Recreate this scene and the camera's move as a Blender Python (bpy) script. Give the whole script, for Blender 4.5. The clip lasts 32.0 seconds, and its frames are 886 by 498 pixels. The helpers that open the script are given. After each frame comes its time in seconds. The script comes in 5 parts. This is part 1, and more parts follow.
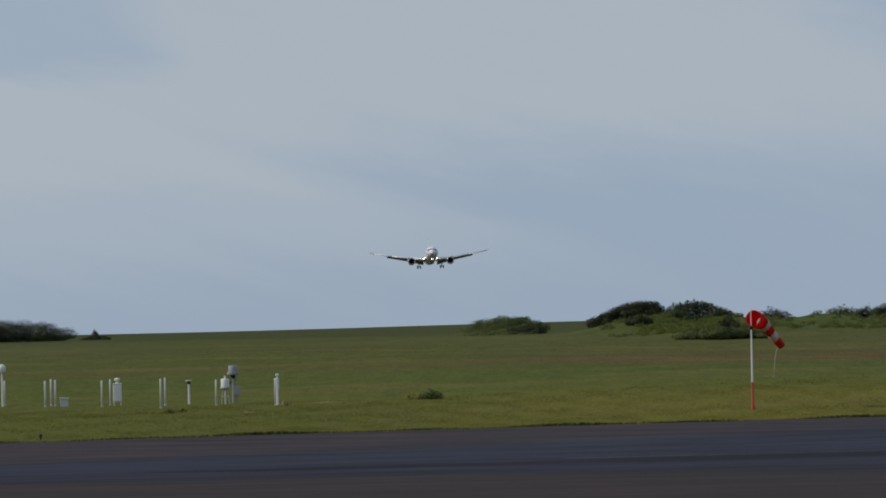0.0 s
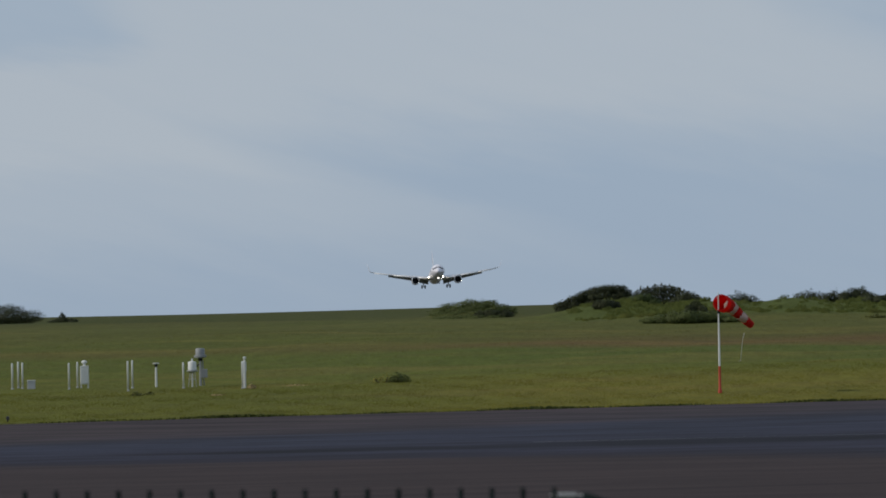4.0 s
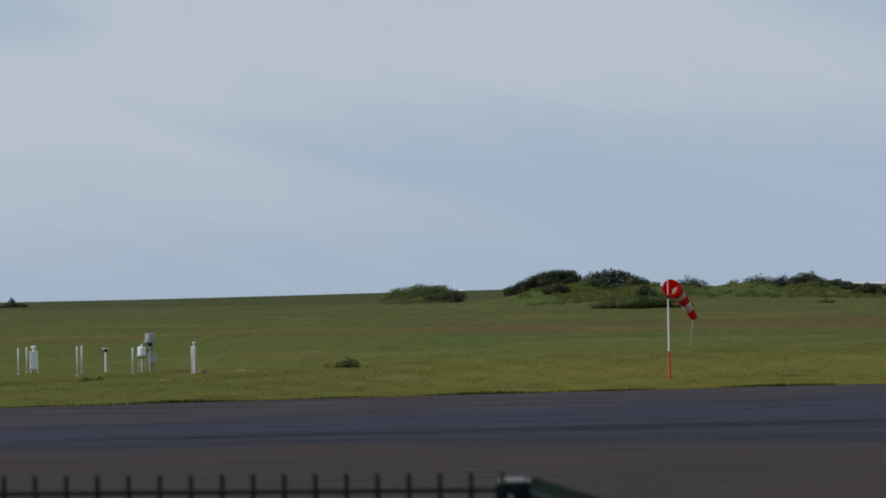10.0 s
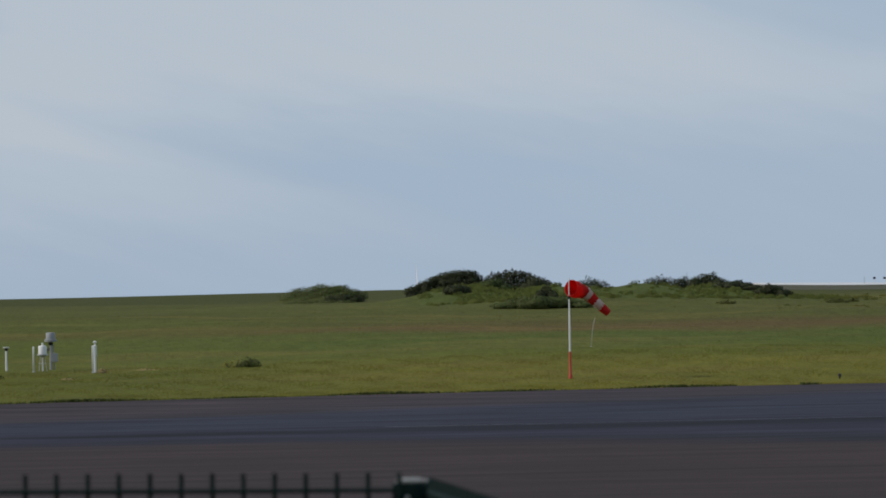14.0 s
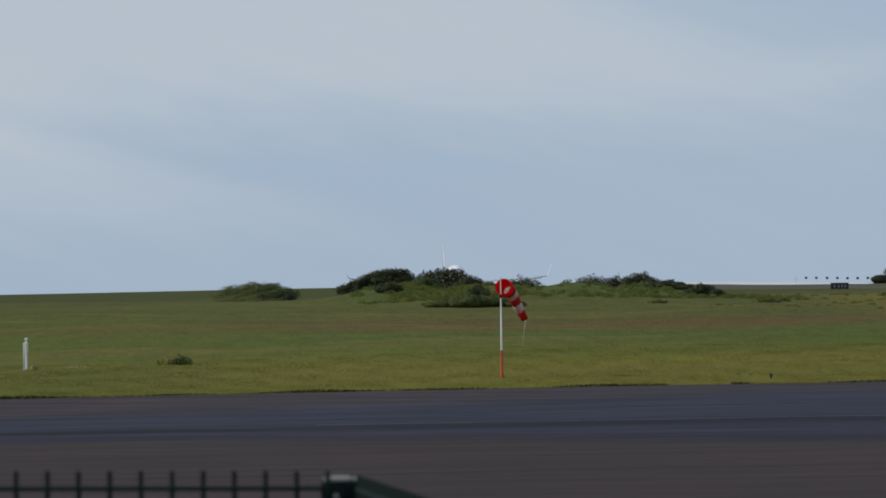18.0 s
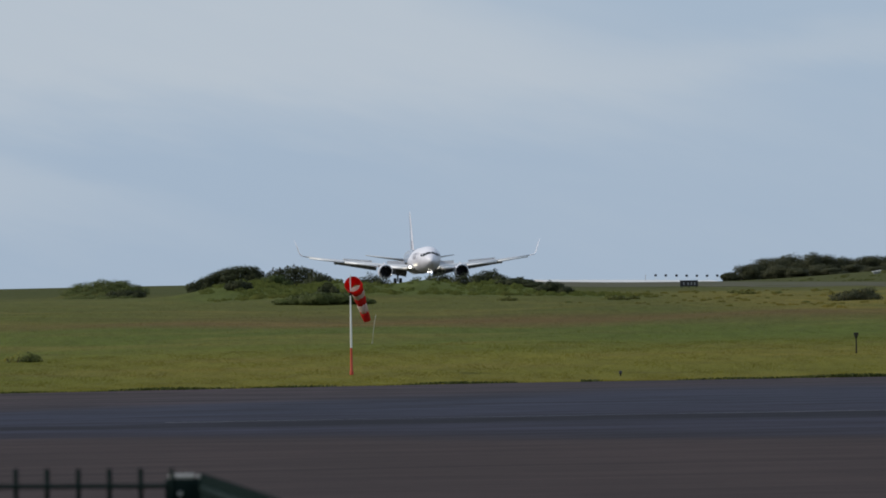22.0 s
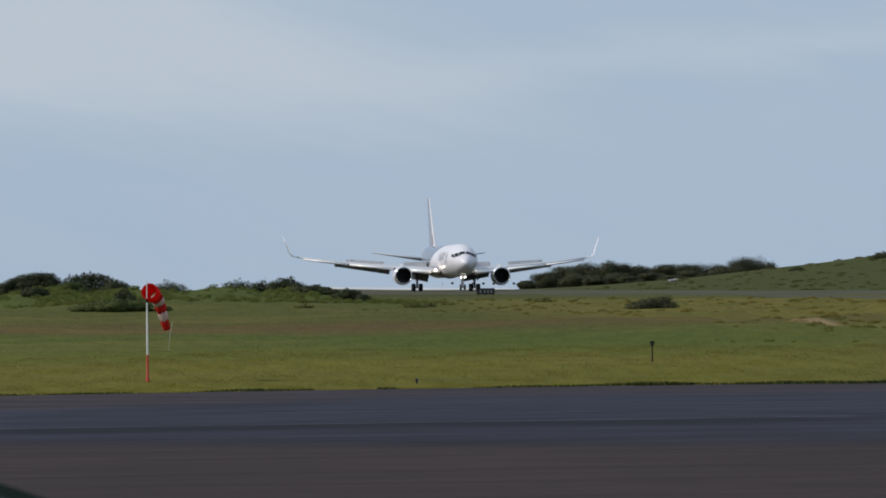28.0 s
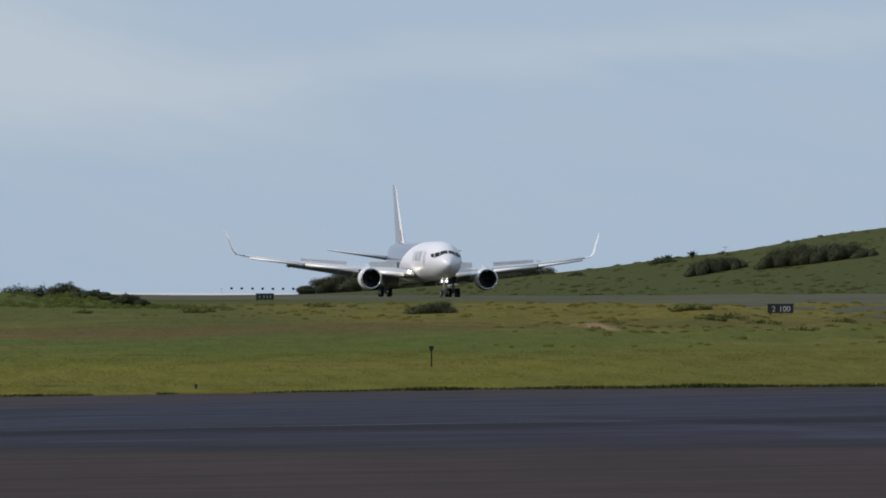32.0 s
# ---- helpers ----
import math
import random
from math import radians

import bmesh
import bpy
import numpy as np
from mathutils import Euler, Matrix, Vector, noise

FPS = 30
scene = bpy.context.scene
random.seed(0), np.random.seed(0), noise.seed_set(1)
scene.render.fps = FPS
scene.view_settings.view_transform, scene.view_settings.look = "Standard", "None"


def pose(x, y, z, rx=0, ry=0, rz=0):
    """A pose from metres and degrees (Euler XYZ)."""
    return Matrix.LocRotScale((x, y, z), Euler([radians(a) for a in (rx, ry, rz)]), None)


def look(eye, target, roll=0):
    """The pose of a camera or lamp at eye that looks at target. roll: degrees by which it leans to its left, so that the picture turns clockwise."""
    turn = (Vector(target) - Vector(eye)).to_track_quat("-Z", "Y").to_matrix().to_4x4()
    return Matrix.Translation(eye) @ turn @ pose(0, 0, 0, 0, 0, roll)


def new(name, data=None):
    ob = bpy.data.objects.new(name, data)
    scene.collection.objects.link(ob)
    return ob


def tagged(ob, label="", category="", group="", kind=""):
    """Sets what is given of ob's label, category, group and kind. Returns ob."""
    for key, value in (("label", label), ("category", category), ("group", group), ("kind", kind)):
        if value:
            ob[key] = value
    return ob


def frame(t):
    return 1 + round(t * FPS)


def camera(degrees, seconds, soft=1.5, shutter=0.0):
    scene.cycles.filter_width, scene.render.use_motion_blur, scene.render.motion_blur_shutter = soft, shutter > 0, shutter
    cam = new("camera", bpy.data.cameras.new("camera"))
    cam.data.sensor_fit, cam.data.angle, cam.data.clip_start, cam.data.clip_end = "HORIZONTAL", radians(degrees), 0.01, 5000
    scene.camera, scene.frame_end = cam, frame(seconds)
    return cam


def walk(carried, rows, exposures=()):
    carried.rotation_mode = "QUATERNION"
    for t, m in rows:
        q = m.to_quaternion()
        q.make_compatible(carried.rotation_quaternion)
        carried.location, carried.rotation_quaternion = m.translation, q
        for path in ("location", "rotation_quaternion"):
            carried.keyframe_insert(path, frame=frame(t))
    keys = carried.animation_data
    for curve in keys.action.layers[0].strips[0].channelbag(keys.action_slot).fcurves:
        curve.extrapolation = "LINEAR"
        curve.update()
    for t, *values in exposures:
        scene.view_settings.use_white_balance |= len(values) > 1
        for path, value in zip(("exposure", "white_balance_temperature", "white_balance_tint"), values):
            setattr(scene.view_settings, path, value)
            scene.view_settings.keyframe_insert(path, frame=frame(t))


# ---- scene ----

# Long lens on a pivot: the eye swings round a point behind the lens as it pans.
cam = camera(6.9024, 32.0, soft=1.8)
cam.data.dof.use_dof, cam.data.dof.focus_distance, cam.data.dof.aperture_fstop = True, 700.0, 29.0
EYE_Z, ARM = 6.0, 0.45


def aim(yaw, pitch, roll):
    a = radians(-yaw)
    eye = (ARM * math.sin(a), ARM * math.cos(a) - ARM, EYE_Z)
    return pose(*eye, 90 + pitch, 0, yaw) @ pose(0, 0, 0, 0, 0, -roll)


# seconds, yaw, pitch, roll in degrees
PATH = [
    (0, 0.5752, 0.6022, 1.2852),
    (0.5, 0.5890, 0.5956, 1.2713),
    (1, 0.5241, 0.6422, 1.2705),
    (1.5, 0.4409, 0.6650, 1.2620),
    (2, 0.4024, 0.6803, 1.2497),
    (2.5, 0.3906, 0.6684, 1.2246),
    (3, 0.3765, 0.6147, 1.1823),
    (3.5, 0.3627, 0.5297, 1.1642),
    (5.5, 0.1862, 0.3926, 1.1259),
    (6, 0.2182, 0.3682, 1.1100),
    (6.5, 0.1350, 0.3301, 1.1221),
    (7, -0.0378, 0.2929, 1.1666),
    (7.5, -0.0661, 0.2995, 1.2045),
    (8, -0.0162, 0.3186, 1.2086),
    (8.5, -0.0403, 0.3016, 1.1845),
    (9, 0.0144, 0.2955, 1.1646),
    (9.5, 0.0433, 0.3216, 1.1477),
    (10, -0.0659, 0.3423, 1.1732),
    (10.5, -0.1775, 0.3251, 1.1904),
    (11, -0.3042, 0.3318, 1.1697),
    (11.5, -0.3920, 0.3531, 1.1025),
    (12, -0.5217, 0.3642, 1.0215),
    (12.5, -0.6404, 0.3249, 0.9766),
    (13, -0.7074, 0.2894, 0.9750),
    (13.5, -0.7754, 0.3158, 0.9971),
    (14, -0.8346, 0.3284, 1.0005),
    (14.5, -0.8799, 0.3318, 0.9853),
    (16.5, -1.1096, 0.3218, 0.8832),
    (17, -1.2320, 0.2834, 0.8631),
    (17.5, -1.3116, 0.2668, 0.8353),
    (18, -1.3644, 0.3076, 0.7864),
    (18.5, -1.4608, 0.3427, 0.7488),
    (19, -1.6523, 0.3689, 0.7338),
    (19.5, -1.8304, 0.3721, 0.7388),
    (20, -1.9500, 0.3125, 0.7528),
    (20.5, -2.0364, 0.2920, 0.7654),
    (21, -2.1588, 0.3039, 0.7749),
    (21.5, -2.3281, 0.2761, 0.7829),
    (22, -2.5357, 0.2726, 0.7837),
    (22.5, -2.7408, 0.3020, 0.7920),
    (23, -2.8778, 0.2946, 0.8153),
    (23.5, -2.9940, 0.3019, 0.8203),
    (24, -3.1214, 0.2818, 0.7978),
    (24.5, -3.2124, 0.2250, 0.7596),
    (25, -3.3573, 0.2589, 0.7093),
    (25.5, -3.5738, 0.3220, 0.6611),
    (27.5, -3.9144, 0.3354, 0.6240),
    (28, -4.1204, 0.3118, 0.6163),
    (28.5, -4.3807, 0.2998, 0.6319),
    (29, -4.6898, 0.3490, 0.6669),
    (29.5, -4.8421, 0.3600, 0.6775),
    (30, -4.9934, 0.3510, 0.6745),
    (30.5, -5.1256, 0.3038, 0.6620),
    (31, -5.3082, 0.2755, 0.6505),
    (31.5, -5.6179, 0.2934, 0.6383),
    (32, -5.8413, 0.3332, 0.6332),
]
walk(cam, [(r[0], aim(r[1], r[2], r[3])) for r in PATH], exposures=[(0, -0.25), (3, -0.25), (6, -0.08), (9, -0.03), (22, 0.0), (32, 0.05)])

# ---- world and sun ----
SUN_EL, SUN_AZ = 36.0, -97.0      # degrees; azimuth from straight ahead, minus to the left
world = bpy.data.worlds.new("sky")
scene.world = world
world.use_nodes = True


class Nodes:
    """Small helper to chain shader nodes."""

    def __init__(self, tree):
        self.tree = tree
        tree.nodes.clear()

    def add(self, kind, inputs=()):
        return self.fill(self.tree.nodes.new(kind), inputs)

    def fill(self, n, inputs):
        for k, v in dict(inputs).items():
            if isinstance(v, bpy.types.NodeSocket):
                self.tree.links.new(v, n.inputs[k])
            else:
                n.inputs[k].default_value = v
        return n

    def math(self, op, a, b=0.0, c=0.0, clamp=False):
        n = self.tree.nodes.new("ShaderNodeMath")
        n.operation, n.use_clamp = op, clamp
        return self.fill(n, {0: a, 1: b, 2: c}).outputs[0]

    def mix(self, fac, a, b, blend="MIX"):
        n = self.tree.nodes.new("ShaderNodeMix")
        n.data_type, n.blend_type = "RGBA", blend
        return self.fill(n, {0: fac, 6: a, 7: b}).outputs[2]

    def noise(self, vec, scale, detail=4.0, rough=0.55, dist=0.0):
        return self.add("ShaderNodeTexNoise", {"Vector": vec, "Scale": scale, "Detail": detail, "Roughness": rough, "Distortion": dist}).outputs["Fac"]

    def ramp(self, fac, stops):
        n = self.add("ShaderNodeValToRGB", {"Fac": fac})
        e = n.color_ramp.elements
        while len(e) < len(stops):
            e.new(0.5)
        for k, (p, c) in zip(e, stops):
            k.position = p
            k.color = (*c, 1) if len(c) == 3 else c
        return n.outputs["Color"]

    def step(self, v, lo, hi):
        n = self.tree.nodes.new("ShaderNodeMapRange")
        n.interpolation_type = "SMOOTHSTEP"
        return self.fill(n, {"Value": v, "From Min": lo, "From Max": hi}).outputs[0]


def build_sky():
    n = Nodes(world.node_tree)
    tc = n.add("ShaderNodeTexCoord").outputs["Generated"]
    sky = n.add("ShaderNodeTexSky")
    sky.sky_type, sky.sun_disc = "NISHITA", False
    sky.sun_elevation, sky.sun_rotation = radians(SUN_EL), radians(SUN_AZ)
    sky.dust_density, sky.ozone_density = 0.6, 2.0
    s = n.add("ShaderNodeSeparateXYZ", {0: tc})
    x, y, z = s.outputs
    ay = n.math("MAXIMUM", n.math("ABSOLUTE", y), 0.05)
    u, v = n.math("DIVIDE", x, ay), n.math("DIVIDE", z, ay)
    # hazy cloud sheet: thick high up ahead and to the left, a pale slanting layer under it, a thin streak to the right
    U, V = n.math("MULTIPLY", u, 13.0), n.math("MULTIPLY", v, 13.0)
    wide = n.add("ShaderNodeCombineXYZ", {0: n.math("MULTIPLY", U, 1.5), 1: n.math("MULTIPLY", n.math("ADD", V, n.math("MULTIPLY", U, 0.2)), 6.0), 2: 3.7}).outputs[0]
    wisp = n.add("ShaderNodeCombineXYZ", {0: n.math("MULTIPLY", U, 3.0), 1: n.math("MULTIPLY", n.math("ADD", V, n.math("MULTIPLY", U, 0.25)), 14.0), 2: 8.1}).outputs[0]
    big, fine = n.noise(wide, 1.0, 3.0, 0.5, 0.4), n.noise(wisp, 1.0, 5.0, 0.6, 0.3)
    Uw = n.math("ADD", U, n.math("MULTIPLY", n.math("SUBTRACT", big, 0.5), 0.5))
    Vw = n.math("ADD", V, n.math("ADD", n.math("MULTIPLY", n.math("SUBTRACT", fine, 0.5), 0.10), n.math("MULTIPLY", n.math("SUBTRACT", big, 0.5), 0.08)))
    edge = n.math("ADD", Uw, n.math("MULTIPLY", n.math("SUBTRACT", Vw, 0.515), 1.9))
    sheet = n.math("MULTIPLY", n.step(Vw, 0.20, 0.40), n.step(edge, 0.95, 0.40))
    gap = n.math("MULTIPLY", n.step(Uw, -0.58, -0.76), n.step(Vw, 0.43, 0.48))
    sheet = n.math("MULTIPLY", sheet, n.math("SUBTRACT", 1.0, n.math("MULTIPLY", gap, 0.75)))
    line = n.math("SUBTRACT", Vw, n.math("SUBTRACT", 0.172, n.math("MULTIPLY", U, 0.30)))
    under = n.math("MULTIPLY", n.math("MULTIPLY", n.step(line, 0.03, -0.03), n.step(Vw, 0.02, 0.20)), n.step(Uw, 0.5, -0.4))
    rift = n.math("MULTIPLY", n.math("MULTIPLY", n.step(line, -0.02, 0.05), n.step(Vw, 0.37, 0.29)), n.math("MULTIPLY", n.step(Uw, -0.8, -0.5), n.step(Uw, 0.7, 0.1)))
    off = n.math("SUBTRACT", Vw, n.math("ADD", 0.325, n.math("MULTIPLY", U, 0.06)))
    streak = n.math("MULTIPLY", n.step(n.math("ABSOLUTE", off), 0.065, 0.0), n.step(Uw, 0.75, 1.1))
    rest = n.math("MULTIPLY", n.step(V, 0.56, 0.8), n.step(big, 0.35, 0.6))
    c = n.math("ADD", n.math("MULTIPLY", sheet, 0.85), n.math("MULTIPLY", under, 0.55))
    c = n.math("ADD", c, n.math("ADD", n.math("MULTIPLY", streak, 0.4), n.math("MULTIPLY", rest, 0.5)))
    c = n.math("ADD", c, n.math("ADD", 0.05, n.math("MULTIPLY", n.math("SUBTRACT", fine, 0.42), 0.26)))
    c = n.math("SUBTRACT", c, n.math("MULTIPLY", rift, 0.12), clamp=True)
    blue = n.mix(0.92, sky.outputs[0], (3.57, 4.6, 5.98, 1))
    cloud = n.mix(n.math("MULTIPLY", c, 0.95), blue, (4.83, 5.45, 6.13, 1))
    bg = n.add("ShaderNodeBackground", {"Color": cloud, "Strength": 0.1})
    n.add("ShaderNodeOutputWorld", {"Surface": bg.outputs[0]})


build_sky()
sun = new("sun", bpy.data.lights.new("sun", "SUN"))
sun.data.energy, sun.data.angle, sun.data.color = 2.6, radians(0.6), (1.0, 0.93, 0.82)
a, e = radians(SUN_AZ), radians(SUN_EL)
sun.matrix_world = look((0, 0, 0), (-math.sin(a) * math.cos(e), -math.cos(a) * math.cos(e), -math.sin(e)))

# ---- materials ----
def surface(name, color, rough=0.6, metal=0.0, vary=0.12, scale=1.0, bump=0.0, coat=0.0, island=0.0, spec=0.5):
    """Painted, rubber or metal surface: two scales of mottling, optional relief."""
    m = bpy.data.materials.new(name)
    m.use_nodes = True
    n = Nodes(m.node_tree)
    pos = n.add("ShaderNodeTexCoord").outputs["Object"]
    a, b = n.noise(pos, 0.7 * scale, 3.0), n.noise(pos, 9.0 * scale, 5.0)
    k = n.math("ADD", n.math("MULTIPLY", n.math("SUBTRACT", a, 0.5), 2 * vary), n.math("MULTIPLY", n.math("SUBTRACT", b, 0.5), vary))
    if island:
        r = n.add("ShaderNodeNewGeometry").outputs["Random Per Island"]
        k = n.math("ADD", k, n.math("MULTIPLY", n.math("SUBTRACT", r, 0.5), island))
    k = n.math("ADD", k, 1.0)
    col = n.mix(1.0, (*color, 1), n.add("ShaderNodeCombineXYZ", {0: k, 1: k, 2: k}).outputs[0], "MULTIPLY")
    ins = {"Base Color": col, "Roughness": n.math("ADD", rough - 0.05, n.math("MULTIPLY", b, 0.1)), "Metallic": metal, "Coat Weight": coat, "Coat Roughness": 0.06, "Specular IOR Level": spec}
    if bump:
        ins["Normal"] = n.add("ShaderNodeBump", {"Height": b, "Strength": bump, "Distance": 0.02}).outputs[0]
    bs = n.add("ShaderNodeBsdfPrincipled", ins)
    n.add("ShaderNodeOutputMaterial", {"Surface": bs.outputs[0]})
    return m


def glow(name, color, strength):
    m = bpy.data.materials.new(name)
    m.use_nodes = True
    n = Nodes(m.node_tree)
    n.add("ShaderNodeOutputMaterial", {"Surface": n.add("ShaderNodeEmission", {"Color": (*color, 1), "Strength": strength}).outputs[0]})
    return m


def field_color(n):
    """Grass colour over the field: mown strips along the taxiway, dry brown patches, green hollows."""
    pos = n.add("ShaderNodeNewGeometry").outputs["Position"]
    s = n.add("ShaderNodeSeparateXYZ", {0: pos})
    x, y, z = s.outputs
    flat = n.add("ShaderNodeCombineXYZ", {0: n.math("MULTIPLY", x, 0.35), 1: y, 2: 0.0}).outputs[0]
    warp = n.noise(flat, 0.045, 4.0)
    wide = n.noise(flat, 0.014, 3.0)
    yy = n.math("ADD", n.math("ADD", y, n.math("MULTIPLY", x, -0.10)), n.math("MULTIPLY", n.math("SUBTRACT", warp, 0.5), 26.0))
    f = n.math("DIVIDE", n.math("SUBTRACT", yy, 400.0), 400.0, clamp=True)
    base = n.ramp(f, [(0.0, (0.130, 0.135, 0.026)), (0.08, (0.168, 0.155, 0.028)), (0.18, (0.160, 0.150, 0.028)), (0.25, (0.093, 0.119, 0.023)), (0.305, (0.093, 0.115, 0.025)), (0.352, (0.142, 0.088, 0.040)), (0.40, (0.101, 0.106, 0.028)), (0.6, (0.100, 0.109, 0.029)), (0.8, (0.09975, 0.102, 0.03)), (1.0, (0.07, 0.078, 0.024))])
    # evener green where the weather plot stands, evener yellow-green at the foot of the hill
    base = n.mix(n.math("MULTIPLY", n.step(x, 8.0, -14.0), n.math("MULTIPLY", n.step(y, 590.0, 560.0), 0.6)), base, (0.112, 0.128, 0.026, 1))
    base = n.mix(n.math("MULTIPLY", n.step(x, 50.0, 68.0), n.math("MULTIPLY", n.step(y, 640.0, 600.0), 0.5)), base, (0.122, 0.122, 0.028, 1))
    dry = n.step(n.noise(flat, 0.11, 5.0, 0.6), 0.58, 0.72)
    base = n.mix(n.math("MULTIPLY", dry, 0.3), base, (0.13, 0.105, 0.05, 1))
    lush = n.step(wide, 0.5, 0.68)
    base = n.mix(n.math("MULTIPLY", lush, 0.22), base, (0.055, 0.085, 0.015, 1))
    # long low streaks of browner and paler growth
    streak = n.add("ShaderNodeCombineXYZ", {0: n.math("MULTIPLY", x, 0.10), 1: n.math("MULTIPLY", y, 0.32), 2: 5.0}).outputs[0]
    a, b = n.noise(streak, 1.0, 5.0, 0.65), n.noise(streak, 3.1, 4.0, 0.65)
    base = n.mix(n.math("MULTIPLY", n.step(a, 0.48, 0.7), 0.3), base, (0.105, 0.085, 0.035, 1))
    # golden seeding grass in the rougher ground
    gold = n.step(n.noise(flat, 0.085, 5.0, 0.62, 0.6), 0.5, 0.66)
    gold = n.math("MULTIPLY", gold, n.math("MULTIPLY", n.step(y, 425.0, 470.0), n.step(y, 700.0, 600.0)))
    base = n.mix(n.math("MULTIPLY", gold, 0.4), base, (0.20, 0.155, 0.048, 1))
    # rough ground past the bank, gone to seed
    seed = n.math("MULTIPLY", n.step(x, 40.0, 56.0), n.math("MULTIPLY", n.step(yy, 545.0, 556.0), n.step(y, 720.0, 640.0)))
    seed = n.math("MULTIPLY", seed, n.step(n.noise(flat, 0.16, 5.0, 0.7, 0.5), 0.3, 0.62))
    base = n.mix(n.math("MULTIPLY", seed, 0.75), base, (0.192, 0.152, 0.036, 1))
    # lush growth on the old earth bank
    bx = n.math("MULTIPLY", n.step(x, 3.0, 9.0), n.step(x, 50.0, 38.0))
    by = n.math("MULTIPLY", n.step(n.math("ADD", y, n.math("MULTIPLY", warp, 10.0)), 617.0, 628.0), n.step(y, 664.0, 656.0))
    base = n.mix(n.math("MULTIPLY", n.math("MULTIPLY", bx, by), 0.8), base, (0.080, 0.104, 0.027, 1))
    # ground worn down to straw and dry soil
    ex, ey = n.math("DIVIDE", n.math("SUBTRACT", x, 65.4), 3.1), n.math("DIVIDE", n.math("SUBTRACT", y, 537.0), 7.0)
    r = n.math("ADD", n.math("ADD", n.math("MULTIPLY", ex, ex), n.math("MULTIPLY", ey, ey)), n.math("MULTIPLY", n.math("SUBTRACT", b, 0.5), 1.6))
    base = n.mix(n.math("MULTIPLY", n.step(r, 1.1, 0.35), 0.9), base, (0.30, 0.21, 0.12, 1))
    blotch = n.add("ShaderNodeCombineXYZ", {0: n.math("MULTIPLY", x, 0.55), 1: n.math("MULTIPLY", y, 0.13), 2: 2.0}).outputs[0]
    c = n.step(n.noise(blotch, 1.0, 6.0, 0.68, 0.4), 0.3, 0.7)
    k = n.math("ADD", 0.68, n.math("ADD", n.math("MULTIPLY", b, 0.16), n.math("MULTIPLY", c, 0.2)))
    base = n.mix(1.0, base, n.add("ShaderNodeCombineXYZ", {0: k, 1: k, 2: k}).outputs[0], "MULTIPLY")
    return base, pos


def grass_ground(name):
    m = bpy.data.materials.new(name)
    m.use_nodes = True
    n = Nodes(m.node_tree)
    base, pos = field_color(n)
    sp = n.add("ShaderNodeSeparateXYZ", {0: pos}).outputs
    tufts = n.add("ShaderNodeCombineXYZ", {0: n.math("MULTIPLY", sp[0], 1.5), 1: n.math("MULTIPLY", sp[1], 0.2), 2: 0.0}).outputs[0]
    fine = n.step(n.noise(tufts, 1.4, 6.0, 0.78), 0.25, 0.75)
    k = n.math("ADD", 0.77, n.math("MULTIPLY", fine, 0.28))
    col = n.mix(1.0, base, n.add("ShaderNodeCombineXYZ", {0: k, 1: k, 2: k}).outputs[0], "MULTIPLY")
    nor = n.add("ShaderNodeBump", {"Height": n.noise(pos, 2.2, 6.0, 0.75), "Strength": 0.5, "Distance": 0.12}).outputs[0]
    bs = n.add("ShaderNodeBsdfPrincipled", {"Base Color": col, "Roughness": 0.95, "Normal": nor, "Specular IOR Level": 0.05})
    n.add("ShaderNodeOutputMaterial", {"Surface": bs.outputs[0]})
    return m


def blade(name):
    m = bpy.data.materials.new(name)
    m.use_nodes = True
    n = Nodes(m.node_tree)
    base, pos = field_color(n)
    r = n.add("ShaderNodeNewGeometry").outputs["Random Per Island"]
    tone = n.ramp(r, [(0.0, (0.88, 0.9, 0.86)), (0.5, (0.98, 0.98, 0.95)), (0.85, (1.08, 1.06, 1.0)), (1.0, (1.25, 1.2, 1.08))])
    col = n.mix(1.0, base, tone, "MULTIPLY")
    d = n.add("ShaderNodeBsdfPrincipled", {"Base Color": col, "Roughness": 0.8, "Specular IOR Level": 0.1})
    t = n.add("ShaderNodeBsdfTranslucent", {"Color": col})
    n.add("ShaderNodeOutputMaterial", {"Surface": n.add("ShaderNodeMixShader", {0: 0.25, 1: d.outputs[0], 2: t.outputs[0]}).outputs[0]})
    return m


def leaf(name, dark, light):
    m = bpy.data.materials.new(name)
    m.use_nodes = True
    n = Nodes(m.node_tree)
    g = n.add("ShaderNodeNewGeometry")
    big = n.noise(g.outputs["Position"], 0.9, 2.0)
    f = n.math("ADD", n.math("MULTIPLY", g.outputs["Random Per Island"], 0.6), n.math("MULTIPLY", big, 0.4))
    col = n.mix(f, (*dark, 1), (*light, 1))
    d = n.add("ShaderNodeBsdfPrincipled", {"Base Color": col, "Roughness": 0.65, "Specular IOR Level": 0.2})
    t = n.add("ShaderNodeBsdfTranslucent", {"Color": col})
    n.add("ShaderNodeOutputMaterial", {"Surface": n.add("ShaderNodeMixShader", {0: 0.2, 1: d.outputs[0], 2: t.outputs[0]}).outputs[0]})
    return m


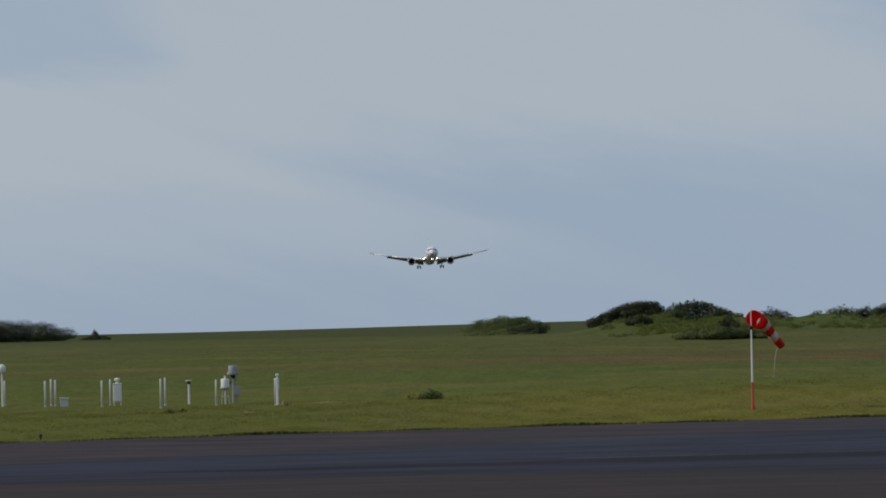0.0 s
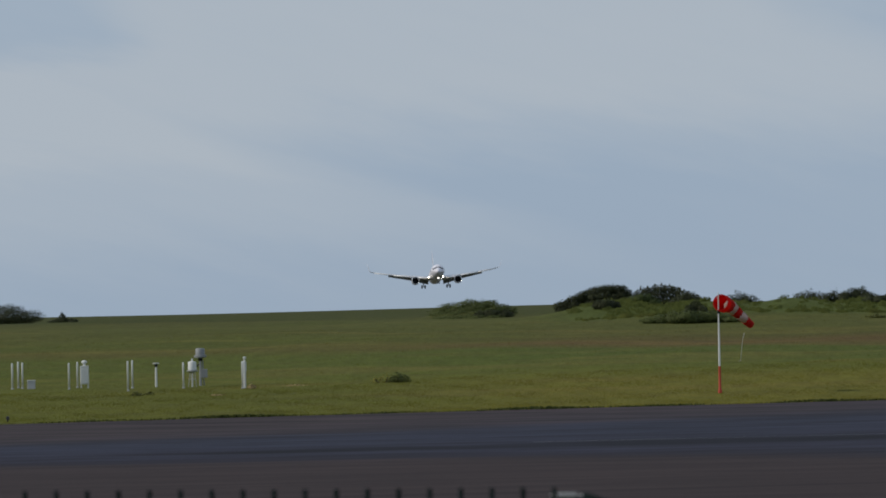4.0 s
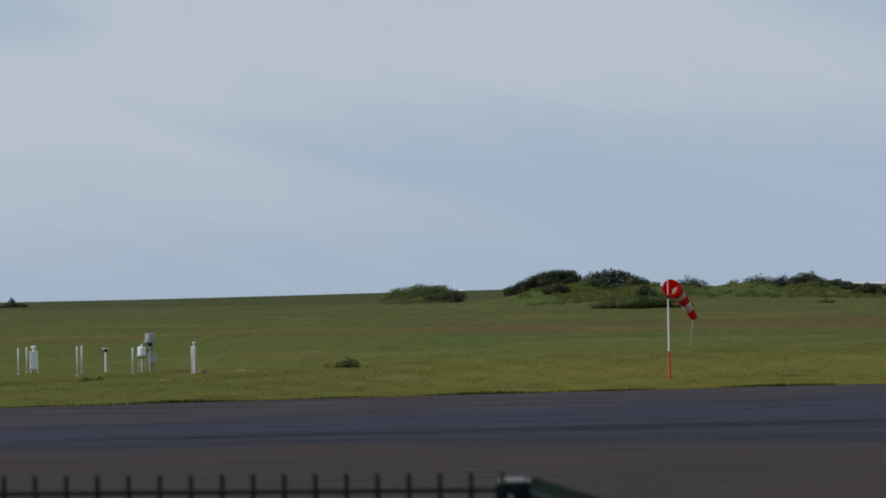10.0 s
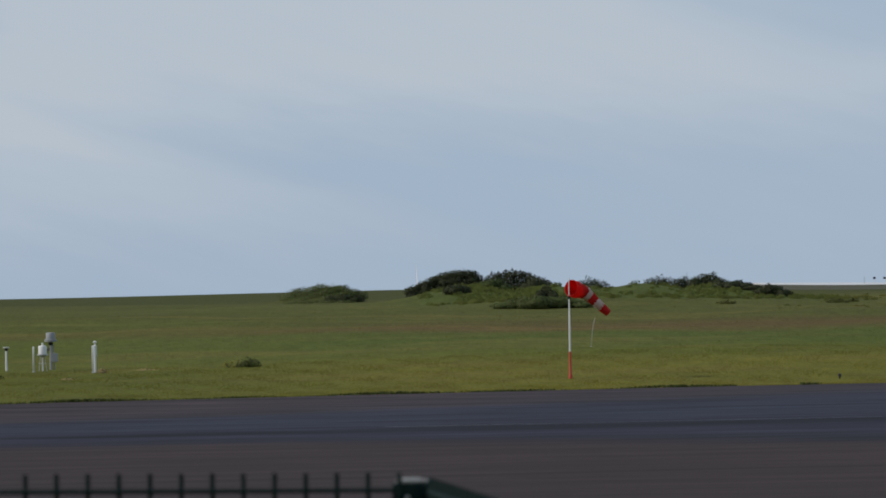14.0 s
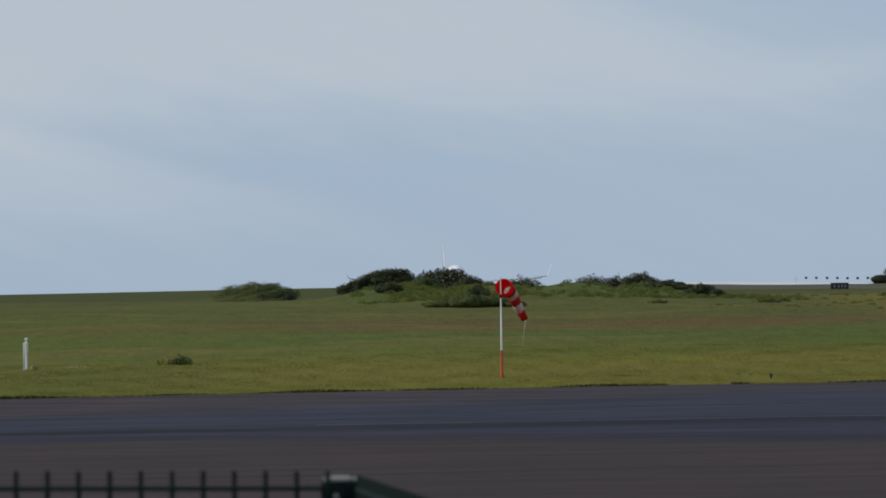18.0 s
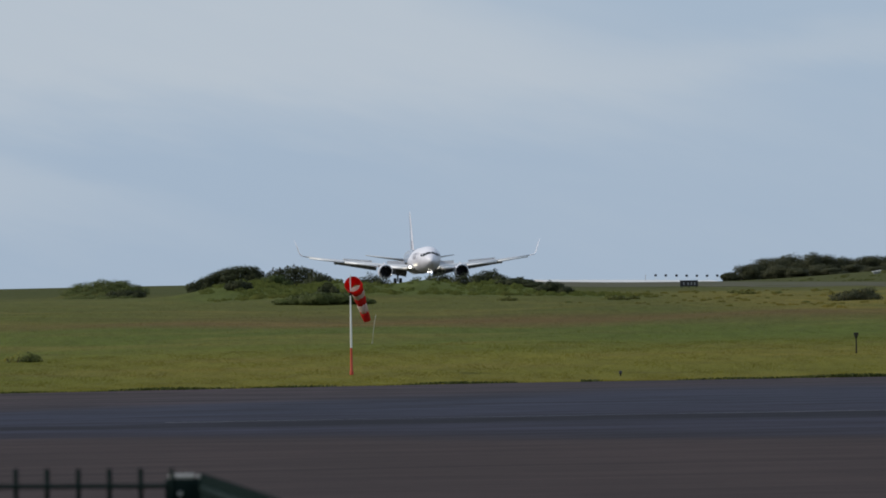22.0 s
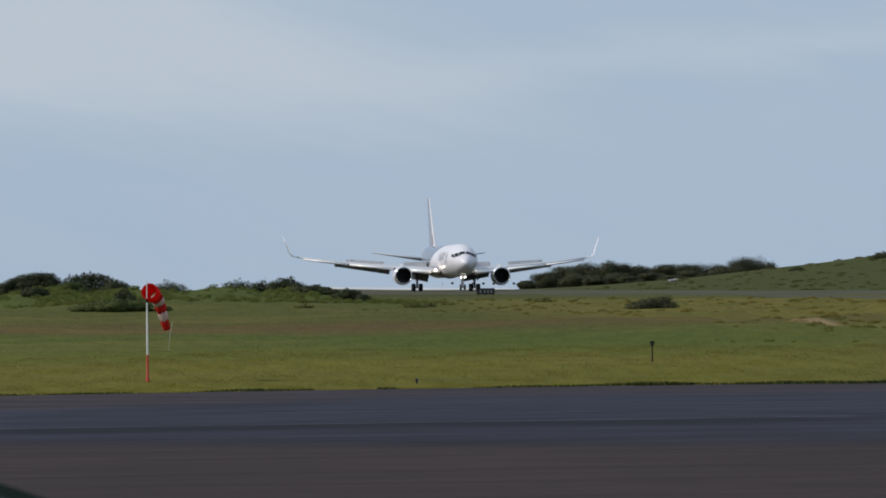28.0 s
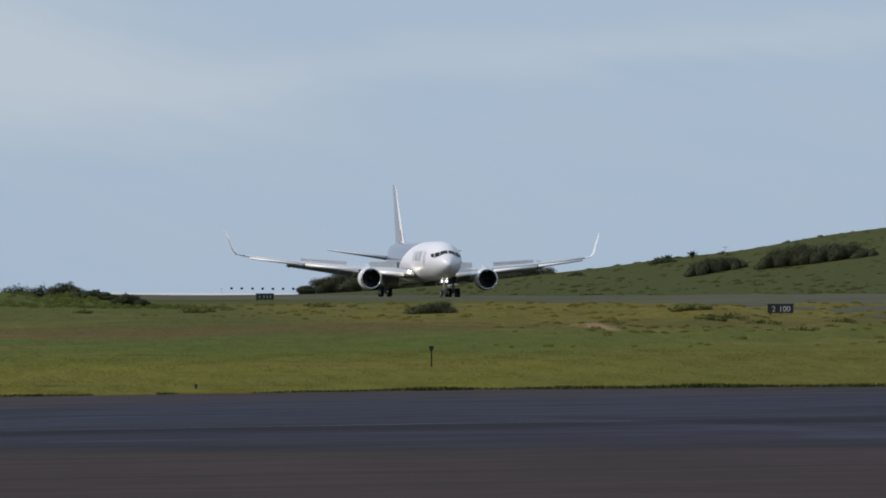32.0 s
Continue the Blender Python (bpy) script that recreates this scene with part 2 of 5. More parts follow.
def cloth(name, color):
    """Thin nylon that lets some light through, a little soiled."""
    m = bpy.data.materials.new(name)
    m.use_nodes = True
    n = Nodes(m.node_tree)
    k = n.math("ADD", 0.8, n.math("MULTIPLY", n.noise(n.add("ShaderNodeTexCoord").outputs["Object"], 2.5, 4.0), 0.4))
    col = n.mix(1.0, (*color, 1), n.add("ShaderNodeCombineXYZ", {0: k, 1: k, 2: k}).outputs[0], "MULTIPLY")
    d = n.add("ShaderNodeBsdfPrincipled", {"Base Color": col, "Roughness": 0.75, "Specular IOR Level": 0.2})
    t = n.add("ShaderNodeBsdfTranslucent", {"Color": col})
    n.add("ShaderNodeOutputMaterial", {"Surface": n.add("ShaderNodeMixShader", {0: 0.6, 1: d.outputs[0], 2: t.outputs[0]}).outputs[0]})
    return m


def asphalt(name, kind):
    """Old tarmac: long stains and sealed strips along the taxiway, fine stone grain."""
    m = bpy.data.materials.new(name)
    m.use_nodes = True
    n = Nodes(m.node_tree)
    pos = n.add("ShaderNodeNewGeometry").outputs["Position"]
    s = n.add("ShaderNodeSeparateXYZ", {0: pos})
    x, y, z = s.outputs
    if kind == "apron":
        long = n.add("ShaderNodeCombineXYZ", {0: n.math("MULTIPLY", x, 0.05), 1: n.math("MULTIPLY", n.math("ADD", y, n.math("MULTIPLY", x, -0.12)), 0.16), 2: 0.0}).outputs[0]
        a = n.noise(long, 0.35, 4.0, 0.6)
        b = n.noise(long, 1.6, 6.0, 0.72)
        dark = n.step(n.noise(long, 0.75, 3.0, 0.6), 0.56, 0.66)
        # sealed bluish strip between two slanting joints, browner asphalt before and behind it
        low = n.math("SUBTRACT", 294.0, n.math("MULTIPLY", n.math("MAXIMUM", x, 0.0), 0.4))
        high = n.math("MINIMUM", n.math("ADD", 375.0, n.math("MULTIPLY", x, 1.45)), 417.0)
        yy = n.math("ADD", y, n.math("MULTIPLY", n.math("SUBTRACT", a, 0.5), 26.0))
        f = n.math("DIVIDE", n.math("SUBTRACT", yy, low), n.math("SUBTRACT", high, low))
        f = n.math("ADD", n.math("MULTIPLY", f, 0.5), 0.25, clamp=True)
        base = n.ramp(f, [(0.0, (0.0405, 0.0264, 0.0252)), (0.21, (0.0405, 0.0264, 0.026)), (0.25, (0.018, 0.016, 0.025)), (0.31, (0.0255, 0.0242, 0.041)), (0.42, (0.0255, 0.0252, 0.043)), (0.56, (0.028, 0.0305, 0.051)), (0.68, (0.029, 0.0305, 0.05)), (0.755, (0.042, 0.032, 0.038)), (1.0, (0.05, 0.036, 0.038))])
        near = n.step(f, 0.16, 0.30)
        rough = n.math("ADD", 0.42, n.math("MULTIPLY", near, 0.38))
        k = n.math("ADD", 1.0, n.math("MULTIPLY", rough, n.math("SUBTRACT", n.step(b, 0.36, 0.64), 0.5)))
        k = n.math("MULTIPLY", k, n.math("SUBTRACT", 1.0, n.math("MULTIPLY", dark, n.math("MULTIPLY", near, 0.45))))
        grit = n.add("ShaderNodeCombineXYZ", {0: n.math("MULTIPLY", x, 0.9), 1: n.math("MULTIPLY", y, 0.14), 2: 1.0}).outputs[0]
        k = n.math("MULTIPLY", k, n.math("ADD", 0.88, n.math("MULTIPLY", n.noise(grit, 1.0, 5.0, 0.65), 0.24)))
        # tarry seam that runs below the painted line
        off = n.math("SUBTRACT", n.math("ADD", y, n.math("MULTIPLY", n.math("SUBTRACT", n.noise(long, 2.2, 3.0), 0.5), 9.0)), n.math("ADD", 318.0, n.math("MULTIPLY", x, 0.17)))
        seam = n.math("MULTIPLY", n.step(n.math("ABSOLUTE", off), 9.0, 3.5), n.step(x, -4.0, 8.0))
        k = n.math("MULTIPLY", k, n.math("SUBTRACT", 1.0, n.math("MULTIPLY", seam, 0.64)))
        # spilt tar at the lower joint
        off = n.math("SUBTRACT", n.math("ADD", y, n.math("MULTIPLY", n.math("SUBTRACT", n.noise(long, 2.6, 4.0), 0.5), 14.0)), n.math("ADD", 315.0, n.math("MULTIPLY", x, 0.1)))
        spill = n.math("MULTIPLY", n.math("MULTIPLY", n.step(n.math("ABSOLUTE", off), 5.5, 2.0), n.step(x, -20.0, -12.0)), n.step(x, 6.0, -3.0))
        k = n.math("MULTIPLY", k, n.math("SUBTRACT", 1.0, n.math("MULTIPLY", spill, 0.68)))
        # thin crack nearer by
        off = n.math("SUBTRACT", n.math("ADD", y, n.math("MULTIPLY", n.math("SUBTRACT", a, 0.5), 8.0)), n.math("ADD", 237.0, n.math("MULTIPLY", x, 0.2)))
        k = n.math("MULTIPLY", k, n.math("SUBTRACT", 1.0, n.math("MULTIPLY", n.step(n.math("ABSOLUTE", off), 1.6, 0.5), 0.3)))
        # paler wheel path that swings off the strip
        q = n.math("DIVIDE", n.math("SUBTRACT", y, 290.0), 49.0)
        path = n.math("SUBTRACT", n.math("ADD", x, n.math("MULTIPLY", n.math("MULTIPLY", q, q), 8.2)), 47.0)
        path = n.math("MULTIPLY", n.step(n.math("ABSOLUTE", n.math("ADD", path, n.math("MULTIPLY", n.math("SUBTRACT", b, 0.5), 5.0))), 3.4, 0.4), n.math("MULTIPLY", n.step(y, 282.0, 292.0), n.step(y, 352.0, 330.0)))
        k = n.math("ADD", k, n.math("MULTIPLY", path, 0.45))
        k = n.math("MULTIPLY", k, 0.80)
    else:
        a = n.noise(pos, 0.03, 3.0)
        base = n.ramp(a, [(0.3, (0.066, 0.066, 0.042)), (0.7, (0.085, 0.082, 0.054))])
        k = n.math("ADD", 0.8, n.math("MULTIPLY", n.noise(pos, 0.4, 4.0), 0.4))
    col = n.mix(1.0, base, n.add("ShaderNodeCombineXYZ", {0: k, 1: k, 2: k}).outputs[0], "MULTIPLY")
    nor = n.add("ShaderNodeBump", {"Height": n.noise(pos, 14.0, 3.0), "Strength": 0.3, "Distance": 0.01}).outputs[0]
    bs = n.add("ShaderNodeBsdfPrincipled", {"Base Color": col, "Roughness": 0.9 if kind == "apron" else 0.95, "Normal": nor, "Specular IOR Level": 0.12 if kind == "apron" else 0.08})
    n.add("ShaderNodeOutputMaterial", {"Surface": bs.outputs[0]})
    return m


M = {
    "field": grass_ground("field_grass"),
    "blade": blade("grass_blade"),
    "apron": asphalt("apron_asphalt", "apron"),
    "runway": asphalt("runway_asphalt", "runway"),
    "white_line": surface("worn_white_paint", (0.16, 0.16, 0.17), 0.9, vary=0.5, scale=0.3),
    "dark_leaf": leaf("dark_leaf", (0.019, 0.025, 0.011), (0.06, 0.07, 0.027)),
    "mid_leaf": leaf("mid_leaf", (0.028, 0.042, 0.012), (0.09, 0.12, 0.03)),
    "heap_leaf": leaf("heap_leaf", (0.042, 0.058, 0.016), (0.125, 0.148, 0.04)),
    "weed_leaf": leaf("weed_leaf", (0.12, 0.12, 0.02), (0.29, 0.25, 0.05)),
    "clump_leaf": leaf("clump_leaf", (0.06, 0.072, 0.018), (0.15, 0.15, 0.036)),
    "straw_leaf": leaf("straw_leaf", (0.26, 0.20, 0.09), (0.40, 0.31, 0.15)),
    "tree_leaf": leaf("tree_leaf", (0.03, 0.034, 0.018), (0.072, 0.076, 0.034)),
    "palm_leaf": leaf("palm_leaf", (0.02, 0.035, 0.015), (0.06, 0.08, 0.03)),
    "fringe": leaf("fringe_grass", (0.03, 0.042, 0.01), (0.085, 0.098, 0.022)),
    "scrub_leaf": leaf("scrub_leaf", (0.04, 0.055, 0.015), (0.10, 0.12, 0.03)),
    "slat_metal": surface("slat_metal", (0.86, 0.86, 0.87), 0.34, metal=0.1, vary=0.04),
    "drum_grey": surface("drum_grey", (0.24, 0.25, 0.26), 0.55, vary=0.1),
    "bark": surface("bark", (0.07, 0.055, 0.04), 0.9, vary=0.3, scale=3, bump=0.6),
    "white": surface("white_paint", (0.62, 0.63, 0.62), 0.5, vary=0.06),
    "grey": surface("grey_paint", (0.38, 0.39, 0.4), 0.5, vary=0.08),
    "dark": surface("dark_metal", (0.018, 0.018, 0.02), 0.8, vary=0.2, spec=0.2),
    "red": surface("red_paint", (0.42, 0.05, 0.02), 0.6, vary=0.15),
    "sock_red": cloth("red_nylon", (0.66, 0.03, 0.026)),
    "sock_white": cloth("white_nylon", (0.74, 0.64, 0.60)),
    "rope": surface("pale_rod", (0.42, 0.42, 0.38), 0.8),
    "concrete": surface("concrete", (0.3, 0.29, 0.27), 0.9, vary=0.2, bump=0.3),
    "crest_strip_pale": surface("crest_strip_pale", (0.54, 0.54, 0.55), 0.8, vary=0.15, scale=0.3),
    "fence": surface("green_powder_coat", (0.0025, 0.011, 0.0105), 0.8, vary=0.2, scale=8, spec=0.15),
    "cap": surface("weathered_zinc", (0.32, 0.32, 0.31), 0.6, vary=0.3, scale=20),
    "sign": surface("black_sign_face", (0.012, 0.011, 0.014), 0.4, vary=0.15),
    "sign_white": surface("white_lettering", (0.55, 0.5, 0.55), 0.5),
    "sign_red": surface("faded_red_lettering", (0.46, 0.38, 0.42), 0.5),
    "hull_white": surface("aircraft_white", (0.70, 0.69, 0.755), 0.38, vary=0.03, scale=0.4, coat=0.1),
    "hull_blue": surface("aircraft_indigo", (0.06, 0.068, 0.14), 0.28, vary=0.08, scale=0.4, coat=0.8),
    "emblem": surface("slate_blue_paint", (0.30, 0.30, 0.38), 0.6, vary=0.05),
    "fin_red": surface("fin_red", (0.11, 0.05, 0.065), 0.28, vary=0.05, coat=0.8),
    "wing_grey": surface("wing_grey", (0.50, 0.515, 0.55), 0.35, vary=0.06, scale=0.5),
    # wing grey darkened: the shade below the wing is put into the colour
    "wing_under": surface("flap_shade_grey", (0.22, 0.23, 0.26), 0.45, vary=0.08, scale=0.5),
    "spoiler": surface("spoiler_paint", (0.56, 0.57, 0.6), 0.45, vary=0.06),
    "bare": surface("polished_lip", (0.75, 0.75, 0.77), 0.18, metal=1.0, vary=0.03),
    "glass": surface("cockpit_glass", (0.03, 0.034, 0.042), 0.06, vary=0.05, spec=0.9),
    "fan": surface("fan_blade", (0.02, 0.02, 0.023), 0.45, metal=0.6),
    "tyre": surface("tyre_rubber", (0.015, 0.015, 0.016), 0.85),
    "strut": surface("gear_grey", (0.32, 0.33, 0.34), 0.4, vary=0.1),
    "land_lamp": glow("landing_lamp", (1.0, 0.88, 0.66), 45.0),
    "nose_lamp": glow("taxi_lamp", (1.0, 0.95, 0.85), 45.0 * 0.25),
}

# ---- mesh helpers ----
def mesh(name, verts, faces, mats=(), face_mats=None, smooth=False):
    me = bpy.data.meshes.new(name)
    me.from_pydata([tuple(v) for v in verts], [], faces)
    for m in mats:
        me.materials.append(m)
    if face_mats is not None:
        me.polygons.foreach_set("material_index", face_mats)
    if smooth:
        me.polygons.foreach_set("use_smooth", [True] * len(me.polygons))
    me.update()
    return me


def part(name, bm, material, parent, label="", m=None, smooth=False):
    """Links a bmesh as one mesh object under a thing or a part."""
    me = bpy.data.meshes.new(name)
    bm.to_mesh(me)
    bm.free()
    me.materials.append(material)
    if smooth:
        me.polygons.foreach_set("use_smooth", [True] * len(me.polygons))
    return child(name, me, parent, label, m)


def child(name, me, parent, label="", m=None):
    ob = new(name, me)
    ob.parent = parent
    if m is not None:
        ob.matrix_basis = m
    return tagged(ob, label)


def thing(name, m, label, category, group="", kind=""):
    ob = new(name)
    ob.matrix_basis = m
    return tagged(ob, label, category, group, kind)


def box_bm(sx, sy, sz, at=(0, 0, 0), bevel=0.0, bm=None):
    """A box with its base centre at the given place."""
    bm = bm or bmesh.new()
    r = bmesh.ops.create_cube(bm, size=1.0)
    for v in r["verts"]:
        v.co = Vector((v.co.x * sx + at[0], v.co.y * sy + at[1], (v.co.z + 0.5) * sz + at[2]))
    if bevel:
        es = list({e for v in r["verts"] for e in v.link_edges})
        bmesh.ops.bevel(bm, geom=es, offset=bevel, segments=2, affect="EDGES", profile=0.5)
    return bm


def tube_bm(points, radii, sides=10, bm=None, cap=True):
    """A tube along points with a radius at each."""
    bm = bm or bmesh.new()
    rings = []
    for i, p in enumerate(points):
        p = Vector(p)
        d = Vector(points[min(i + 1, len(points) - 1)]) - Vector(points[max(i - 1, 0)])
        q = d.to_track_quat("Z", "Y")
        r = radii[i] if isinstance(radii, (list, tuple)) else radii
        rings.append([bm.verts.new(p + q @ Vector((r * math.cos(2 * math.pi * k / sides), r * math.sin(2 * math.pi * k / sides), 0))) for k in range(sides)])
    for a, b in zip(rings, rings[1:]):
        for k in range(sides):
            bm.faces.new((a[k], a[(k + 1) % sides], b[(k + 1) % sides], b[k]))
    if cap:
        bm.faces.new(rings[0][::-1])
        bm.faces.new(rings[-1])
    return bm


def lathe_bm(profile, sides=24, axis="z", at=(0, 0, 0), closed=False):
    """Turns (radius, height) pairs round an axis."""
    bm = bmesh.new()
    rings = []
    for r, h in profile:
        ring = []
        for k in range(sides):
            a = 2 * math.pi * k / sides
            c, s = r * math.cos(a), r * math.sin(a)
            co = (c, s, h) if axis == "z" else (h, c, s) if axis == "x" else (c, h, s)
            ring.append(bm.verts.new(Vector(co) + Vector(at)))
        rings.append(ring)
    for a, b in zip(rings, rings[1:]):
        for k in range(sides):
            bm.faces.new((a[k], a[(k + 1) % sides], b[(k + 1) % sides], b[k]))
    if closed:
        bm.faces.new(rings[0][::-1])
        bm.faces.new(rings[-1])
    bmesh.ops.recalc_face_normals(bm, faces=bm.faces)
    return bm


# ---- the lie of the land ----
RISE_Y = np.array([-60, 9, 15, 70, 200, 408, 428, 450, 475, 520, 573, 610, 640, 700, 780, 870, 1025, 1197, 1364, 1480, 1600, 1752, 2000, 2200, 2600, 4900])
RISE_Z = np.array([4.25, 4.25, 4.1, 0.0, 0.0, 0.0, 0.1, 0.62, 1.36, 2.75, 4.0, 4.55, 4.78, 4.95, 5.12, 5.25, 5.45, 5.78, 6.25, 6.45, 6.2, 4.9, 1.6, -0.5, -1.2, -1.5])


def runway_x(y):
    """Centre line of the runway."""
    return 163.6 - 0.0666 * y


def bump(x, y, cx, cy, sx, sy, h):
    return h * np.exp(-((x - cx) / sx) ** 2 - ((y - cy) / sy) ** 2)


def smooth01(t):
    t = np.clip(t, 0, 1)
    return t * t * (3 - 2 * t)


EDGE_X = [-400, -60, -29, -14, 0, 22, 46, 60, 70, 140, 400]
EDGE_Y = [250, 384, 402, 413, 420.5, 431, 435.5, 432.5, 428, 398, 300]
# line from which the land starts to rise
RISE_LINE = [250, 390, 408, 418.5, 428, 440, 446, 445, 444.5, 440, 400]


def land(x, y):
    x, y = np.asarray(x, float), np.asarray(y, float)
    # the rise begins at the edge of the asphalt
    y0 = y
    y = y - (np.interp(x, EDGE_X, RISE_LINE) - 428 + 2) * smooth01((478 - y) / 44) * smooth01((y - 200) / 100)
    z = sum(np.interp(y + k, RISE_Y, RISE_Z) for k in (-6, 0, 6)) / 3
    y = y0
    z = z - 0.55 * smooth01((25 - x) / 95) * smooth01((y - 800) / 350)
    z = z - 0.025 * np.clip(x - 82, 0, 35) * smooth01((y - 1250) / 150)
    field = smooth01((y - 450) / 60) * smooth01((1000 - y) / 200)
    z = z + field * (0.10 * np.sin(x * 0.11 + y * 0.05) + 0.07 * np.sin(x * 0.31 - y * 0.13 + 1.0))
    # overgrown earth bank between the field and the runway
    bank = np.maximum.reduce([bump(x, y, 12.0, 642, 6.0, 14, 1.45), bump(x, y, 19.5, 640, 7, 15, 1.45), bump(x, y, 26.5, 640, 6, 15, 1.5),
                              bump(x, y, 33, 637, 6.0, 13, 1.35), bump(x, y, 24.0, 622, 14, 9, 0.6)])
    z = z + bank * (1 + 0.08 * np.sin(x * 1.3 + 0.7) * np.sin(y * 0.9))
    z = z + bump(x, y, 83, 520, 9, 8, 0.35) + bump(x, y, 76.5, 568, 3.6, 7, 0.75)
    rough = smooth01((x - 52) / 14) * smooth01((y - 490) / 25) * smooth01((640 - y) / 30)
    z = z + rough * (0.16 * np.sin(x * 0.55 + y * 0.12) * np.sin(y * 0.21 - x * 0.1 + 0.5) + 0.10 * np.sin(x * 1.1 - y * 0.33))
    # low grown-over heap in the field
    z = z + np.maximum(bump(x, y, -2.0, 747, 3.4, 4.5, 1.42), bump(x, y, 0.2, 747, 2.3, 4, 1.42))
    z = z - 0.24 * np.exp(-((x - runway_x(y)) / 34) ** 4) * smooth01((y - 820) / 120) * smooth01((1640 - y) / 120)
    # hill beyond the runway
    s = (x - runway_x(y)) - 26.5
    hill = np.maximum(s, 0) ** 2 / (np.maximum(s, 0) + 40) * 0.19 * smooth01((1430 - y) / 250) * smooth01((y - 500) / 300)
    hill = hill * (1 + 0.16 * smooth01((s - 70) / 60))
    hill = 40 * (1 - np.exp(-hill / 40))
    wob = np.sin(x * 0.09 + y * 0.021) * np.sin(y * 0.045 - x * 0.03 + 0.6) + 0.5 * np.sin(x * 0.23 - y * 0.06)
    z = z + hill * (1 + 0.035 * wob)
    return z


def ground_at(x, y):
    return float(land(x, y))


def grid_mesh(name, xs, ys, z, material, smooth=True):
    X, Y = np.meshgrid(xs, ys)
    Z = z(X, Y)
    nx, ny = len(xs), len(ys)
    v = np.stack([X.ravel(), Y.ravel(), Z.ravel()], 1)
    i = np.arange(nx * ny).reshape(ny, nx)
    q = np.stack([i[:-1, :-1], i[:-1, 1:], i[1:, 1:], i[1:, :-1]], -1).reshape(-1, 4)
    me = bpy.data.meshes.new(name)
    me.from_pydata(v, [], q.tolist())
    me.materials.append(material)
    me.polygons.foreach_set("use_smooth", [smooth] * len(me.polygons))
    return me


def spaced(*spans):
    out = []
    for a, b, step in spans:
        out.extend(np.arange(a, b, step))
    return np.array(out + [spans[-1][1]])


gx = spaced((-4900, -400, 250), (-400, -100, 30), (-100, -50, 6), (-50, 240, 1.6), (240, 420, 12), (420, 4900, 250))
gy = spaced((-4900, -300, 300), (-300, -50, 40), (-50, 20, 3), (20, 400, 10), (400, 720, 1.6), (720, 1500, 5), (1500, 2600, 30), (2600, 4900, 150))
ground = tagged(new("ground", grid_mesh("ground", gx, gy, land, M["field"])), "rough grass airfield rising gently to the runway", "ground", kind="structure")

# runway, a slab laid along the land
def runway_mesh():
    ts = spaced((-200, 500, 50), (500, 1700, 10), (1700, 3300, 50))
    ds = [-36, -35.9, -22.5, -15, -7.5, 0, 7.5, 15, 22.4, 22.5]
    verts, faces = [], []
    for y in ts:
        for k, d in enumerate(ds):
            lift = -0.3 if k in (0, len(ds) - 1) else 0.05 + 0.06 * max(0, 1 - abs(d) / 22.5)
            x = runway_x(y) + d
            verts.append((x, y, ground_at(x, y) + lift))
    n = len(ds)
    for j in range(len(ts) - 1):
        for k in range(n - 1):
            faces.append((j * n + k, j * n + k + 1, (j + 1) * n + k + 1, (j + 1) * n + k))
    return mesh("runway", verts, faces, [M["runway"]])


runway = tagged(new("runway", runway_mesh()), "long grey asphalt runway crossing behind the field", "runway", kind="structure")


# taxiway apron in front of the grass
def edge_y(x):
    return float(np.interp(x, EDGE_X, EDGE_Y)) + 0.25 * math.sin(x * 1.1) + 0.16 * math.sin(x * 2.7 + 1) + 0.1 * math.sin(x * 6.1)


def apron_mesh():
    xs = spaced((-400, -60, 20), (-60, 100, 0.4), (100, 400, 20))
    verts, faces = [], []
    for x in xs:
        far = edge_y(x)
        verts += [(x, 80, 0.03), (x, far - 12, 0.035), (x, far, 0.13), (x, far, -0.4)]
    for j in range(len(xs) - 1):
        for k in range(3):
            faces.append((j * 4 + k, (j + 1) * 4 + k, (j + 1) * 4 + k + 1, j * 4 + k + 1))
    return mesh("apron", verts, faces, [M["apron"]])


apron = tagged(new("apron", apron_mesh()), "dark stained asphalt taxiway with bluish sealed strips", "pavement", kind="structure")


def stripe(x0, x1, ya, yb, w):
    verts, faces = [], []
    xs = np.arange(x0, x1, 1.5)
    for x in xs:
        f = (x - x0) / (x1 - x0)
        y = ya + (yb - ya) * f
        ww = w * (0.55 + 0.45 * math.sin(x * 0.35) * math.sin(x * 0.12 + 1))
        verts += [(x, y - ww / 2, 0.04), (x, y + ww / 2, 0.04)]
    for j in range(len(xs) - 1):
        faces.append((2 * j, 2 * j + 2, 2 * j + 3, 2 * j + 1))
    return mesh("taxi_line", verts, faces, [M["white_line"]])


child("taxi_line", stripe(2, 44, 325, 332, 0.4), apron, "worn white painted line")


